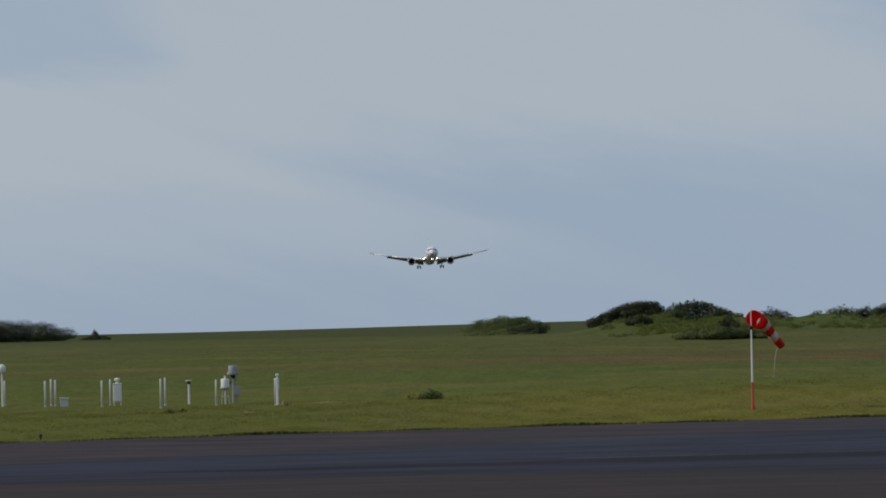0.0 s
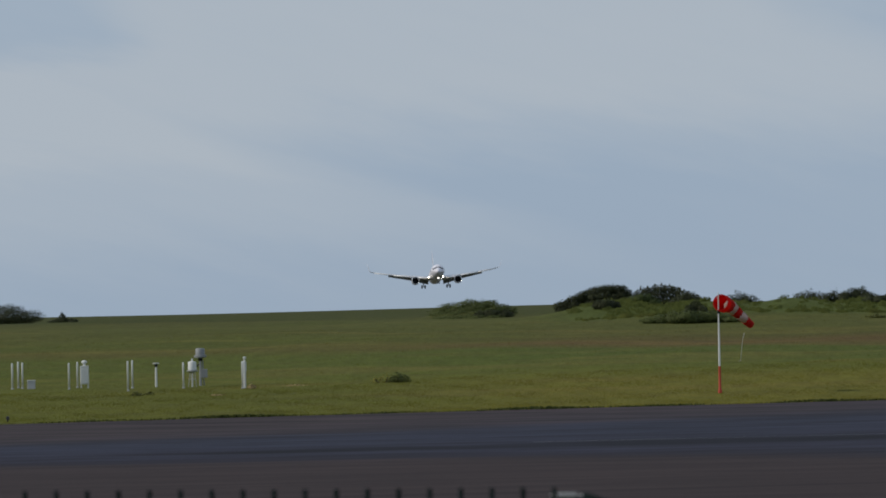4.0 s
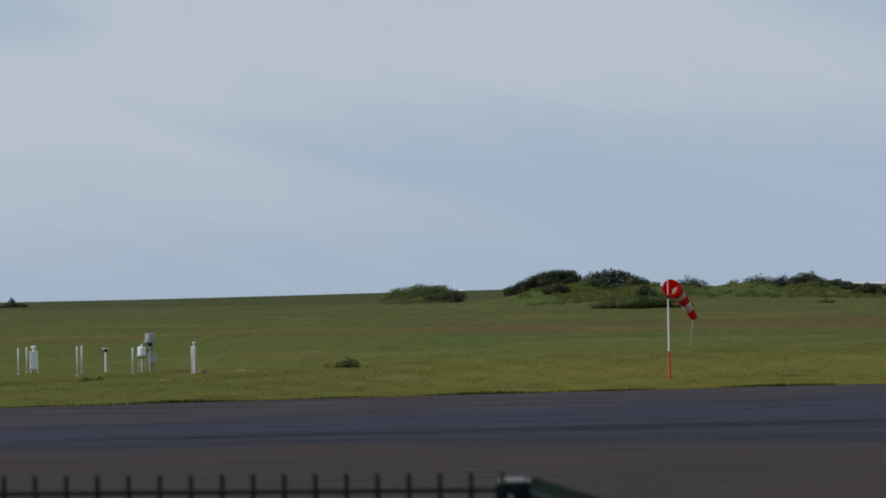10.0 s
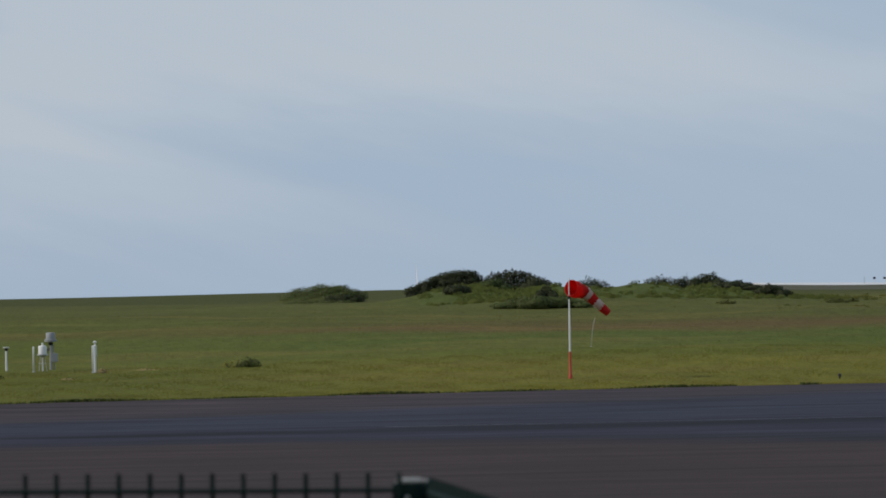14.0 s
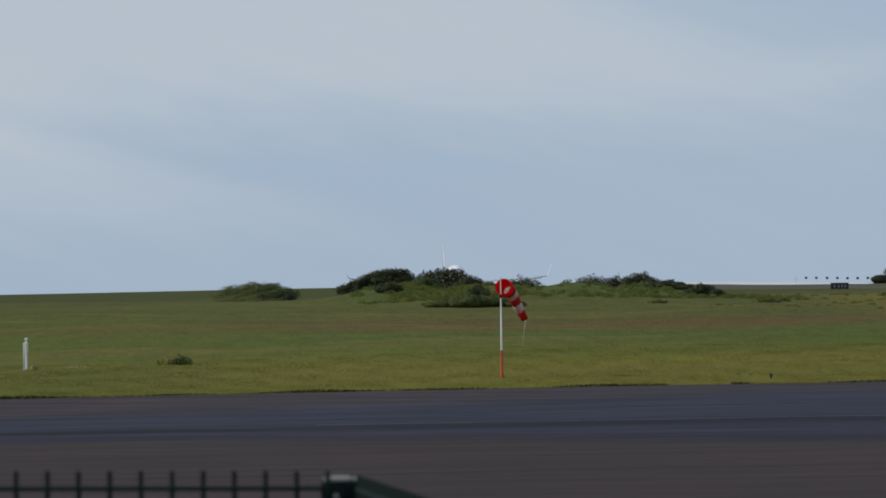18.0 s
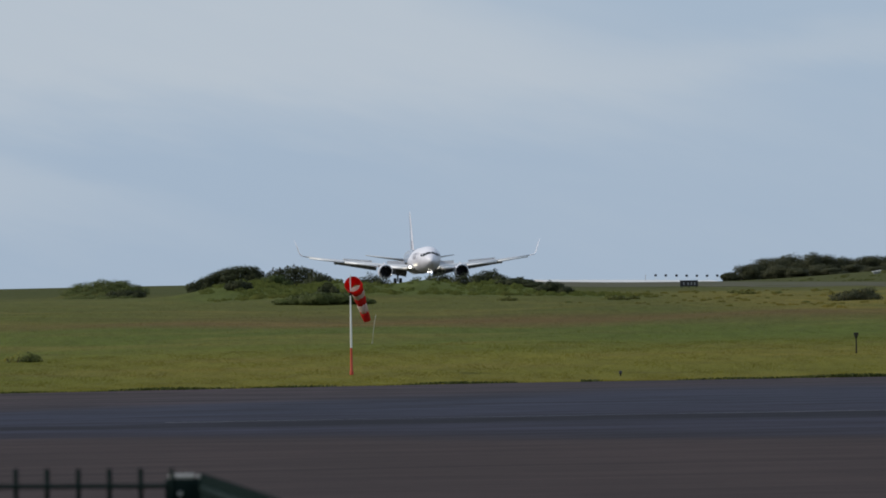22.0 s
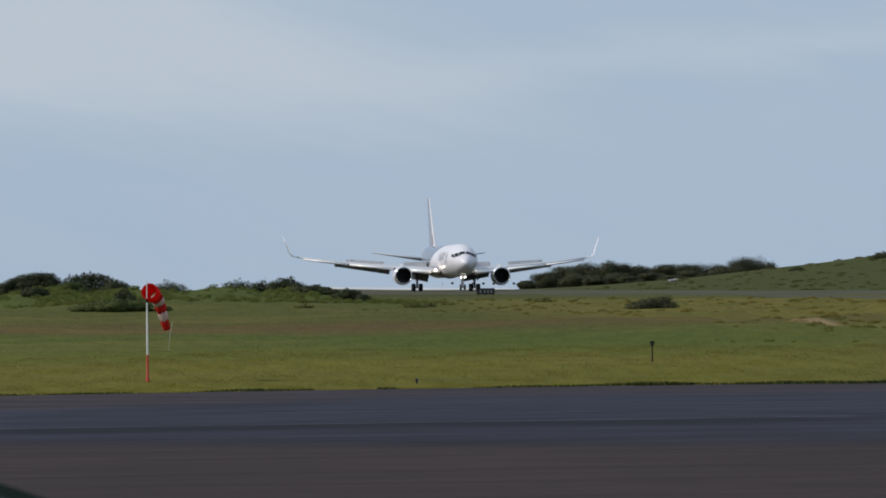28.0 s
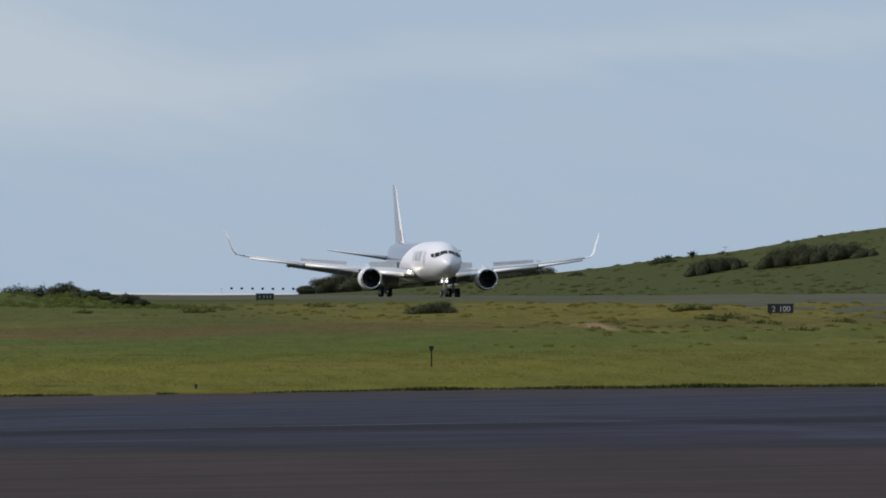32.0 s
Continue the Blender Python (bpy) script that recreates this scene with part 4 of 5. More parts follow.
def hull_point(x, ang):
    """Place and normal on the forward body at a station and an angle from the top."""
    xs, zc, ry, rz = zip(*[(18.5, 3.95, 0.05, 0.05), (18.3, 3.97, 0.42, 0.40), (17.8, 4.02, 0.85, 0.82), (17.0, 4.12, 1.30, 1.28), (16.0, 4.25, 1.70, 1.72), (14.8, 4.40, 2.05, 2.15), (13.4, 4.44, 2.32, 2.38), (11.5, 4.49, 2.48, 2.56), (9, 4.5, 2.515, 2.60), (-20, 4.5, 2.515, 2.60)])
    x0 = np.array(xs)[::-1]
    f = lambda v: float(np.interp(x, x0, np.array(v)[::-1]))
    a = radians(ang)
    return Vector((x, f(ry) * math.sin(a), f(zc) + f(rz) * math.cos(a)))


def patch_bm(corners, lift=0.03, cuts=3):
    """A skin patch over the body between (x, angle) corners, lying proud of it."""
    bm = bmesh.new()
    (xa, aa), (xb, ab), (xc, ac), (xd, ad) = corners
    rows = []
    for i in range(cuts + 1):
        f = i / cuts
        row = []
        for j in range(cuts + 1):
            g = j / cuts
            x = (xa * (1 - g) + xb * g) * (1 - f) + (xd * (1 - g) + xc * g) * f
            a = (aa * (1 - g) + ab * g) * (1 - f) + (ad * (1 - g) + ac * g) * f
            p = hull_point(x, a)
            c = Vector((x - 0.4, 0, 4.5))
            row.append(bm.verts.new(p + (p - c).normalized() * lift))
        rows.append(row)
    for a, b in zip(rows, rows[1:]):
        for j in range(cuts):
            bm.faces.new((a[j], a[j + 1], b[j + 1], b[j]))
    bmesh.ops.solidify(bm, geom=list(bm.faces), thickness=0.02)
    return bm


def foil_bm(sections, sign=1):
    """A wing from sections (y, x of leading edge, chord, z, thickness ratio, up) as a closed skin."""
    prof = [(1.0, 0.0), (0.72, 0.36), (0.42, 0.56), (0.18, 0.46), (0.05, 0.24), (0.0, 0.0), (0.05, -0.2), (0.18, -0.34), (0.42, -0.42), (0.72, -0.24)]
    bm = bmesh.new()
    rings = []
    for y, xle, c, z, th, up in sections:
        # up: 0 flat wing, 1 upright winglet
        ring = []
        for px, pz in prof:
            t = pz * th * c
            ring.append(bm.verts.new((xle - px * c, sign * (y - t * up), z + t * (1 - up))))
        rings.append(ring)
    n = len(prof)
    for a, b in zip(rings, rings[1:]):
        for k in range(n):
            bm.faces.new((a[k], a[(k + 1) % n], b[(k + 1) % n], b[k]))
    bm.faces.new(rings[0])
    bm.faces.new(rings[-1])
    bmesh.ops.recalc_face_normals(bm, faces=bm.faces)
    return bm


def wing_line(y):
    """Leading edge x, chord and z of the wing at a span station."""
    xle = float(np.interp(y, (2.2, 23.8), (1.2, -13.2)))
    chord = float(np.interp(y, (2.2, 8.2, 23.8), (11.2, 7.0, 2.4)))
    z = float(np.interp(y, (2.2, 8, 16, 23.8), (2.75, 3.35, 4.25, 5.3)))
    return xle, chord, z


def panel_bm(y0, y1, f0, f1, sign, lift=0.0, thick=0.06):
    """A trailing panel of the wing between span stations and chord fractions, hinged at its front edge midpoint."""
    bm = bmesh.new()
    pts = []
    for y in (y0, y1):
        xle, c, z = wing_line(y)
        for f in (f0, f1):
            pts.append(Vector((xle - f * c, sign * y, z + 0.1 * c * 0.42 * (1 - f) + lift)))
    a, b, c_, d = pts[0], pts[1], pts[3], pts[2]
    hinge = (pts[0] + pts[2]) / 2
    vs = [bm.verts.new(p - hinge) for p in (a, b, c_, d)]
    bm.faces.new(vs)
    bmesh.ops.solidify(bm, geom=list(bm.faces), thickness=thick)
    bmesh.ops.recalc_face_normals(bm, faces=bm.faces)
    direction = (pts[2] - pts[0]).normalized() * sign
    return bm, hinge, direction


def wheel(name, parent, x, y, r, w, low=0.0):
    hub = lathe_bm([(0.02, -w * 0.42), (r * 0.5, -w * 0.42), (r * 0.56, -w * 0.3), (r * 0.56, w * 0.3), (r * 0.5, w * 0.42), (0.02, w * 0.42)], 14, "y")
    tyre = lathe_bm([(r * 0.55, -w * 0.32), (r * 0.72, -w * 0.5), (r * 0.93, -w * 0.46), (r, -w * 0.22), (r, w * 0.22), (r * 0.93, w * 0.46), (r * 0.72, w * 0.5), (r * 0.55, w * 0.32)], 20, "y")
    t = part(name, tyre, M["tyre"], parent, "black rubber tyre", pose(x, y, r + low), True)
    part("rim", hub, M["strut"], t, "grey metal rim")


SPOILERS, WINGS = [], []


def airliner():
    plane = thing("airliner", pose(0, 0, 0), "white and dark blue twin-engine jet airliner with tall winglets", "airplane")
    # body: white nose, dark blue tail, parted on a slant
    bm = hull_bm()
    me = bpy.data.meshes.new("fuselage")
    bm.to_mesh(me)
    bm.free()
    for k in ("hull_white", "hull_blue"):
        me.materials.append(M[k])
    for p in me.polygons:
        p.use_smooth = True
        c = p.center
        p.material_index = 1 if (c.x + 11.0) * 0.298 - (c.z - 4.2) * 0.954 < 0 else 0
    body = child("fuselage", me, plane, "white body with a dark blue rear")
    part("belly_fairing", lathe_bm([(0.1, 4.5), (1.3, 3.6), (2.0, 1.0), (2.15, -4), (2.0, -10), (1.2, -13), (0.1, -14.5)], 20, "x", (0, 0, 3.85)), M["wing_grey"], plane, "grey wing root fairing", None, True)
    # flight deck windows
    for s in (1, -1):
        for corners in (((16.95, 3 * s), (16.3, 2.5 * s), (16.1, 34 * s), (16.75, 46 * s)), ((16.7, 49 * s), (16.05, 37 * s), (15.35, 56 * s), (16.05, 68 * s)), ((15.95, 70 * s), (15.15, 58.5 * s), (14.45, 65 * s), (14.85, 74 * s))):
            part("cockpit_window", patch_bm(corners, 0.035), M["glass"], body, "dark cockpit window pane")
        part("cabin_door", patch_bm(((11.9, 62 * s), (10.8, 62 * s), (10.8, 104 * s), (11.9, 104 * s)), 0.02), M["hull_white"], body)
        # emblem on the forward body, as plain slanted strokes
        for x0, wide, low, high, lean in ((1.6, 0.55, 90, 62, 0.5), (3.4, 0.5, 90, 60, 1.1), (4.6, 0.5, 90, 60, -0.5), (6.2, 0.5, 90, 60, 0.5), (7.6, 0.5, 90, 60, 0.5)):
            part("emblem_block", patch_bm(((x0 + lean, high * s), (x0 + lean + wide, high * s), (x0 + wide, low * s), (x0, low * s)), 0.02, 3), M["emblem"], body, "slate blue emblem stroke")
    # wings
    for s in (1, -1):
        sec = []
        for y in (2.2, 5, 8.2, 12, 16, 20, 23.3):
            xle, c, z = wing_line(y)
            sec.append((y, xle, c, z, 0.135 - 0.002 * y, 0))
        wing = part("wing", foil_bm(sec, s), M["wing_grey"], plane, "grey swept wing", None, True)
        WINGS.append((wing, s))
        xle, c, z = wing_line(23.3)
        wl = [(23.3, xle, c, z, 0.09, 0.0), (24.3, xle - 0.6, c * 0.93, z + 0.2, 0.08, 0.4), (24.75, xle - 1.05, c * 0.85, z + 0.75, 0.07, 0.92), (25.2, xle - 1.85, c * 0.66, z + 2.1, 0.06, 1), (25.75, xle - 3.0, c * 0.36, z + 3.45, 0.05, 1)]
        part("winglet", foil_bm(wl, s), M["hull_white"], wing, "white blended winglet", None, True)
        # drooped flaps
        for y0, y1, drop in ((2.7, 7.1, 1.0), (9.0, 17.6, 0.8)):
            sec = []
            for y in (y0, y1):
                xle, c, z = wing_line(y)
                sec.append((y, xle - 0.93 * c, 0.24 * c, z - 0.14 * drop, 0.10, 0))
            bmf = foil_bm(sec, s)
            for v in bmf.verts:
                xle, c, z = wing_line(abs(v.co.y))
                v.co.z += (v.co.x - (xle - 0.93 * c)) * 0.55
            part("flap", bmf, M["wing_under"], wing, "lowered grey flap")
        # drooped leading edge
        for y0, y1 in ((3.6, 6.8), (9.2, 15.8), (16.0, 22.8)):
            sec = []
            for y in (y0, y1):
                xle, c, z = wing_line(y)
                sec.append((y, xle + 0.50, 0.16 * c + 0.35, z - 0.26, 0.36, 0))
            part("slat", foil_bm(sec, s), M["slat_metal"], wing, "lowered leading edge slat", None, True)
        for y0, y1 in ((3.4, 5.2), (5.22, 7.0), (10.0, 11.95), (11.97, 13.92), (13.94, 15.9)):
            bmf, hinge, axis = panel_bm(y0, y1, 0.66, 0.88, s, 0.03)
            sp = part("spoiler", bmf, M["spoiler"], wing, "pale spoiler panel", Matrix.Translation(hinge))
            SPOILERS.append((sp, hinge, axis))
        for y in (5.6, 10.8, 14.4, 17.3):
            xle, c, z = wing_line(y)
            pts = [(xle - 0.5 * c, s * y, z - 0.2), (xle - 0.75 * c, s * y, z - 0.42), (xle - 1.0 * c, s * y, z - 0.55), (xle - 1.22 * c, s * y, z - 0.75)]
            part("flap_track_fairing", tube_bm(pts, [0.08, 0.2, 0.2, 0.06], 8), M["wing_under"], wing, "", None, True)
        # engine
        ey, ez = 7.88 * s, 2.16
        nac = lathe_bm([(1.126, -0.9), (1.147, -0.4), (1.207, -0.1), (1.288, 0.0), (1.378, -0.12), (1.468, -0.6), (1.509, -1.6), (1.468, -2.8), (1.288, -3.9), (1.057, -4.5), (0.986, -4.4)], 36, "x", (0, ey, ez))
        eng = part("engine", nac, M["hull_white"], plane, "white engine cowling with a dark intake", None, True)
        part("intake_lip", lathe_bm([(1.167, -0.3), (1.217, -0.06), (1.292, 0.03), (1.383, -0.08), (1.428, -0.28)], 36, "x", (0.01, ey, ez)), M["bare"], eng, "polished intake lip", None, True)
        part("intake_duct", lathe_bm([(1.172, -0.25), (1.126, -0.5), (1.106, -1.1), (0.020, -1.12)], 36, "x", (0, ey, ez)), M["fan"], eng, "dark intake duct", None, True)
        fan = bmesh.new()
        for k in range(22):
            a = 2 * math.pi * k / 22
            vs = []
            for r, tw in ((0.3, 0.1), (1.08, 0.16)):
                for d in (-tw, tw):
                    vs.append(fan.verts.new((-0.95 + d * 0.5, ey + r * math.cos(a + d), ez + r * math.sin(a + d))))
            fan.faces.new((vs[0], vs[1], vs[3], vs[2]))
        part("fan", fan, M["fan"], eng, "dark fan blades")
        part("spinner", lathe_bm([(0.02, -0.45), (0.14, -0.6), (0.26, -0.8), (0.34, -1.0)], 16, "x", (0, ey, ez)), M["dark"], eng, "", None, True)
        part("exhaust_cone", lathe_bm([(0.95, -4.0), (0.8, -5.0), (0.55, -5.6), (0.1, -6.4)], 20, "x", (0, ey, ez)), M["strut"], eng, "", None, True)
        py = bmesh.new()
        box_bm(4.6, 0.34, 1.0, (-2.9, ey, ez + 1.0), 0.08, py)
        for v in py.verts:
            if v.co.x > -1 and v.co.z > ez + 1.5:
                v.co.z -= 0.45
        part("pylon", py, M["wing_grey"], plane, "engine pylon")
        # tailplane
        part("tailplane", foil_bm([(0.9, -27.2, 6.2, 4.95, 0.10, 0), (9.3, -33.4, 2.0, 6.2, 0.09, 0)], s), M["wing_grey"], plane, "swept grey tailplane", None, True)
        # main gear
        gx, gy, gz = -9.6, 4.65 * s, -0.27
        leg = part("main_gear", tube_bm([(gx, gy, 3.3), (gx, gy, 1.6), (gx, gy, 0.62 + gz)], [0.21, 0.19, 0.15], 12), M["strut"], plane, "main landing gear leg", None, True)
        part("bogie_beam", tube_bm([(gx + 0.85, gy, 0.58 + gz), (gx - 0.85, gy, 0.58 + gz)], 0.13, 8), M["strut"], leg)
        part("side_brace", tube_bm([(gx, gy, 1.4), (gx, gy - 1.9 * s, 2.7)], 0.09, 8), M["strut"], leg)
        part("gear_door", box_bm(1.7, 0.06, 1.7, (gx + 0.1, gy + 0.5 * s, 1.5), 0.02), M["wing_grey"], leg, "grey landing gear door")
        for dx in (0.72, -0.72):
            for dy in (0.57, -0.57):
                wheel("tyre", leg, gx + dx, gy + dy, 0.61, 0.48, gz)
        # landing lamp in the wing root
        r = 0.165
        part("landing_lamp", lathe_bm([(0.02, 0.03), (r, 0.0), (r * 0.9, -0.1)], 14, "x", (1.55, 2.38 if s > 0 else -2.95, 3.05)), M["land_lamp"], plane, "glowing landing lamp")
    # fin
    fin = bmesh.new()
    rings = []
    for z, xle, c, th in ((6.3, -22.8, 9.6, 0.32), (7.4, -24.6, 8.2, 0.26), (9, -26.3, 7.1, 0.20), (12.5, -29.9, 5.0, 0.13), (15.25, -32.8, 3.2, 0.07)):
        rings.append([fin.verts.new((xle - px * c, py * th, z)) for px, py in ((0, 0), (0.06, 0.6), (0.15, 0.85), (0.35, 1), (0.7, 0.6), (1, 0), (0.7, -0.6), (0.35, -1), (0.15, -0.85), (0.06, -0.6))])
    for a, b in zip(rings, rings[1:]):
        for k in range(10):
            fin.faces.new((a[k], a[(k + 1) % 10], b[(k + 1) % 10], b[k]))
    fin.faces.new(rings[0])
    fin.faces.new(rings[-1])
    bmesh.ops.recalc_face_normals(fin, faces=fin.faces)
    f = part("tail_fin", fin, M["hull_blue"], plane, "dark blue fin with a white leading edge and red foot")
    f.data.materials.append(M["hull_white"])
    f.data.materials.append(M["fin_red"])
    for p in f.data.polygons:
        le = float(np.interp(p.center.z, (6.3, 15.8), (-23.3, -33.4)))
        if p.center.x > le - 0.75:
            p.material_index = 1
        elif p.center.z < 9.0:
            p.material_index = 2
    # nose gear
    leg = part("nose_gear", tube_bm([(13.2, 0, 2.3), (13.2, 0, 1.2), (13.2, 0, 0.23)], [0.14, 0.13, 0.1], 10), M["strut"], plane, "nose landing gear leg", None, True)
    part("axle", tube_bm([(13.2, -0.3, 0.2), (13.2, 0.3, 0.2)], 0.08, 8), M["strut"], leg)
    for s in (1, -1):
        wheel("tyre", leg, 13.2, 0.32 * s, 0.47, 0.3, -0.27)
        part("gear_door", box_bm(1.3, 0.04, 0.7, (13.4, 0.42 * s, 1.55), 0.01), M["hull_white"], leg, "white nose gear door")
        part("taxi_lamp", lathe_bm([(0.02, 0.03), (0.095, 0.0), (0.08, -0.1)], 12, "x", (13.42, 0.3 * s, 1.8)), M["nose_lamp"], leg, "glowing taxi lamp")
    return plane


plane = airliner()

# ---- windsock ----
SOCK_X, SOCK_Y = 411.3 / 13000 * 451, 451
SOCK_PARTS = []


def windsock():
    z = ground_at(SOCK_X, SOCK_Y)
    ob = thing("windsock", pose(SOCK_X, SOCK_Y, z), "red and white windsock drooping from a white and red pole", "windsock")
    part("footing", box_bm(0.3, 0.3, 0.25, (0, 0, -0.27), 0.03), M["concrete"], ob, "concrete footing in grass")
    part("lower_pole", lathe_bm([(0.12, 0.0), (0.12, 0.2), (0.085, 0.3), (0.07, 1.66)], 14), M["red"], ob, "red lower pole", None, True)
    part("upper_pole", lathe_bm([(0.064, 1.66), (0.055, 3.9), (0.05, 3.92), (0.042, 5.0)], 14), M["white"], ob, "white upper pole", None, True)
    part("collar", lathe_bm([(0.06, 4.88), (0.09, 4.92), (0.09, 5.06), (0.05, 5.1)], 12), M["dark"], ob, "dark swivel collar")
    part("pole_top", lathe_bm([(0.035, 5.0), (0.03, 6.15), (0.01, 6.2)], 10), M["white"], ob, "thin white pole top")
    # mouth ring turns with the wind; five cloth lengths hang from it one after another
    ring = bmesh.new()
    n = 28
    pts = [(0, 0.5 * math.cos(2 * math.pi * k / n), 0.5 * math.sin(2 * math.pi * k / n)) for k in range(n)]
    for k in range(n):
        tube_bm([pts[k], pts[(k + 1) % n]], 0.025, 6, ring)
    SOCK_PARTS.append((part("mouth_ring", ring, M["sock_red"], ob, "red mouth ring of the sock"), 0))
    rad = [0.52, 0.40, 0.35, 0.30, 0.26, 0.22]
    lens = [1.25, 0.46, 0.52, 0.55, 0.58]
    for k in range(5):
        bm = lathe_bm([(rad[k] * 0.97, -0.10 if k else 0.0), (rad[k] * 1.01, lens[k] * 0.35), (rad[k + 1] * 1.04, lens[k] * 0.75), (rad[k + 1] * 1.0, lens[k] + 0.02)], 22, "x")
        for v in bm.verts:
            # slack cloth: soft folds
            a = math.atan2(v.co.z, v.co.y)
            f = 1 + 0.05 * math.sin(3 * a + k) + 0.03 * math.sin(7 * a + 2 * k)
            v.co.y *= f
            v.co.z *= f
        bmesh.ops.solidify(bm, geom=list(bm.faces), thickness=0.012)
        SOCK_PARTS.append((part("sock_segment", bm, M["sock_red" if k % 2 == 0 else "sock_white"], ob, "red cloth length" if k % 2 == 0 else "white cloth length", None, True), k))
    return ob, lens


sock, SOCK_LENS = windsock()


def sock_poses(swing, droop):
    """Poses of the ring and the five lengths for a wind direction and a droop (degrees)."""
    out = {}
    p = Vector((0.14, -0.12, 5.56))
    # the mouth faces the wind, the slack tail lags behind it
    pitch, lag = [0.3, 0.85, 1.0, 1.05, 1.05], [20, 6, -6, -10, -10]
    out["ring"] = Matrix.LocRotScale(p, Euler((0, radians(droop * pitch[0]), radians(swing + lag[0]))), None)
    for k in range(5):
        e = Euler((0, radians(droop * pitch[k]), radians(swing + lag[k])))
        out[k] = Matrix.LocRotScale(p, e, None)
        p = p + e.to_matrix() @ Vector((SOCK_LENS[k], 0, 0))
    return out


# ---- weather station ----
def at_bearing(px, y):
    return math.tan(px / 13000) * y


def standing(name, x, y, label, category, group=""):
    return thing(name, pose(x, y, ground_at(x, y) - 0.03), label, category, group)


def marker_post(px, y, h, r=0.07):
    x = at_bearing(px, y)
    ob = standing("white_post", x, y, "white painted round post in the weather plot", "post", "weather plot posts")
    part("shaft", lathe_bm([(r, -0.1), (r, h - 0.06), (r * 0.8, h)], 12, closed=True), M["white"], ob, "", None, True)
    part("foot_ring", lathe_bm([(r * 1.5, -0.05), (r * 1.5, 0.08), (r, 0.12)], 12), M["grey"], ob)
    return ob


for px, y, h in ((-739.5, 471, 1.72), (-724.5, 474, 1.7), (-635.5, 466, 1.92), (-627.5, 471, 1.82), (-537.5, 470, 1.68), (-433, 468, 1.78), (-911, 478, 1.65), (-839.5, 474, 1.72), (-829, 476, 1.75), (-821.5, 475, 1.72)):
    marker_post(px, y, h, 0.06)


def instrument_screen(px, y):
    ob = standing("instrument_screen", at_bearing(px, y), y, "white louvred instrument cabinet on short legs", "weather instrument", "weather instruments")
    for dx in (-0.22, 0.22):
        for dy in (-0.18, 0.18):
            part("leg", box_bm(0.06, 0.06, 0.3, (dx, dy, -0.02)), M["white"], ob)
    body = part("cabinet", box_bm(0.53, 0.5, 1.12, (0, 0, 0.28), 0.04), M["white"], ob, "white cabinet")
    for k in range(7):
        part("louvre", box_bm(0.44, 0.02, 0.05, (0, -0.258, 0.4 + 0.13 * k), 0.005), M["white"], body)
    part("roof", box_bm(0.56, 0.54, 0.06, (0, 0, 1.40), 0.025), M["white"], ob)
    part("neck", lathe_bm([(0.09, 1.46), (0.09, 1.66)], 12), M["white"], ob)
    part("dome", lathe_bm([(0.17, 1.64), (0.19, 1.7), (0.15, 1.78), (0.02, 1.82)], 16), M["white"], ob, "white ventilated dome", None, True)


instrument_screen(-712, 473)


def lamp_pillar(px, y):
    ob = standing("sensor_pillar", at_bearing(px, y), y, "white pillar with a flat plate on a dark sensor", "weather instrument", "weather instruments")
    part("pillar", lathe_bm([(0.075, -0.05), (0.065, 1.3)], 12), M["white"], ob, "", None, True)
    part("sensor", lathe_bm([(0.07, 1.3), (0.1, 1.36), (0.1, 1.5)], 12), M["dark"], ob, "black sensor head")
    part("plate", lathe_bm([(0.02, 1.5), (0.21, 1.51), (0.21, 1.56), (0.02, 1.57)], 16), M["white"], ob, "round white plate")


lamp_pillar(-585.5, 473)


def rain_gauge(px, y):
    ob = standing("rain_gauge", at_bearing(px, y), y, "grey rain gauge drum on a tripod", "weather instrument", "weather instruments")
    for k in range(3):
        a = 2.1 * k + 0.5
        part("leg", tube_bm([(0.3 * math.cos(a), 0.3 * math.sin(a), 0), (0.17 * math.cos(a), 0.17 * math.sin(a), 0.95)], 0.022, 6), M["grey"], ob)
    part("stem", lathe_bm([(0.05, 0), (0.05, 1.0)], 10), M["white"], ob)
    part("ring", lathe_bm([(0.24, 0.5), (0.26, 0.52), (0.24, 0.54)], 14), M["grey"], ob)
    part("funnel", lathe_bm([(0.06, 0.92), (0.34, 1.05), (0.34, 1.12)], 18), M["grey"], ob)
    part("drum", lathe_bm([(0.27, 1.1), (0.27, 1.6), (0.24, 1.66), (0.05, 1.68)], 20), M["white"], ob, "pale grey drum", None, True)
    part("pipe", lathe_bm([(0.06, 1.66), (0.06, 1.84), (0.01, 1.85)], 10), M["white"], ob)


rain_gauge(-521.5, 472)


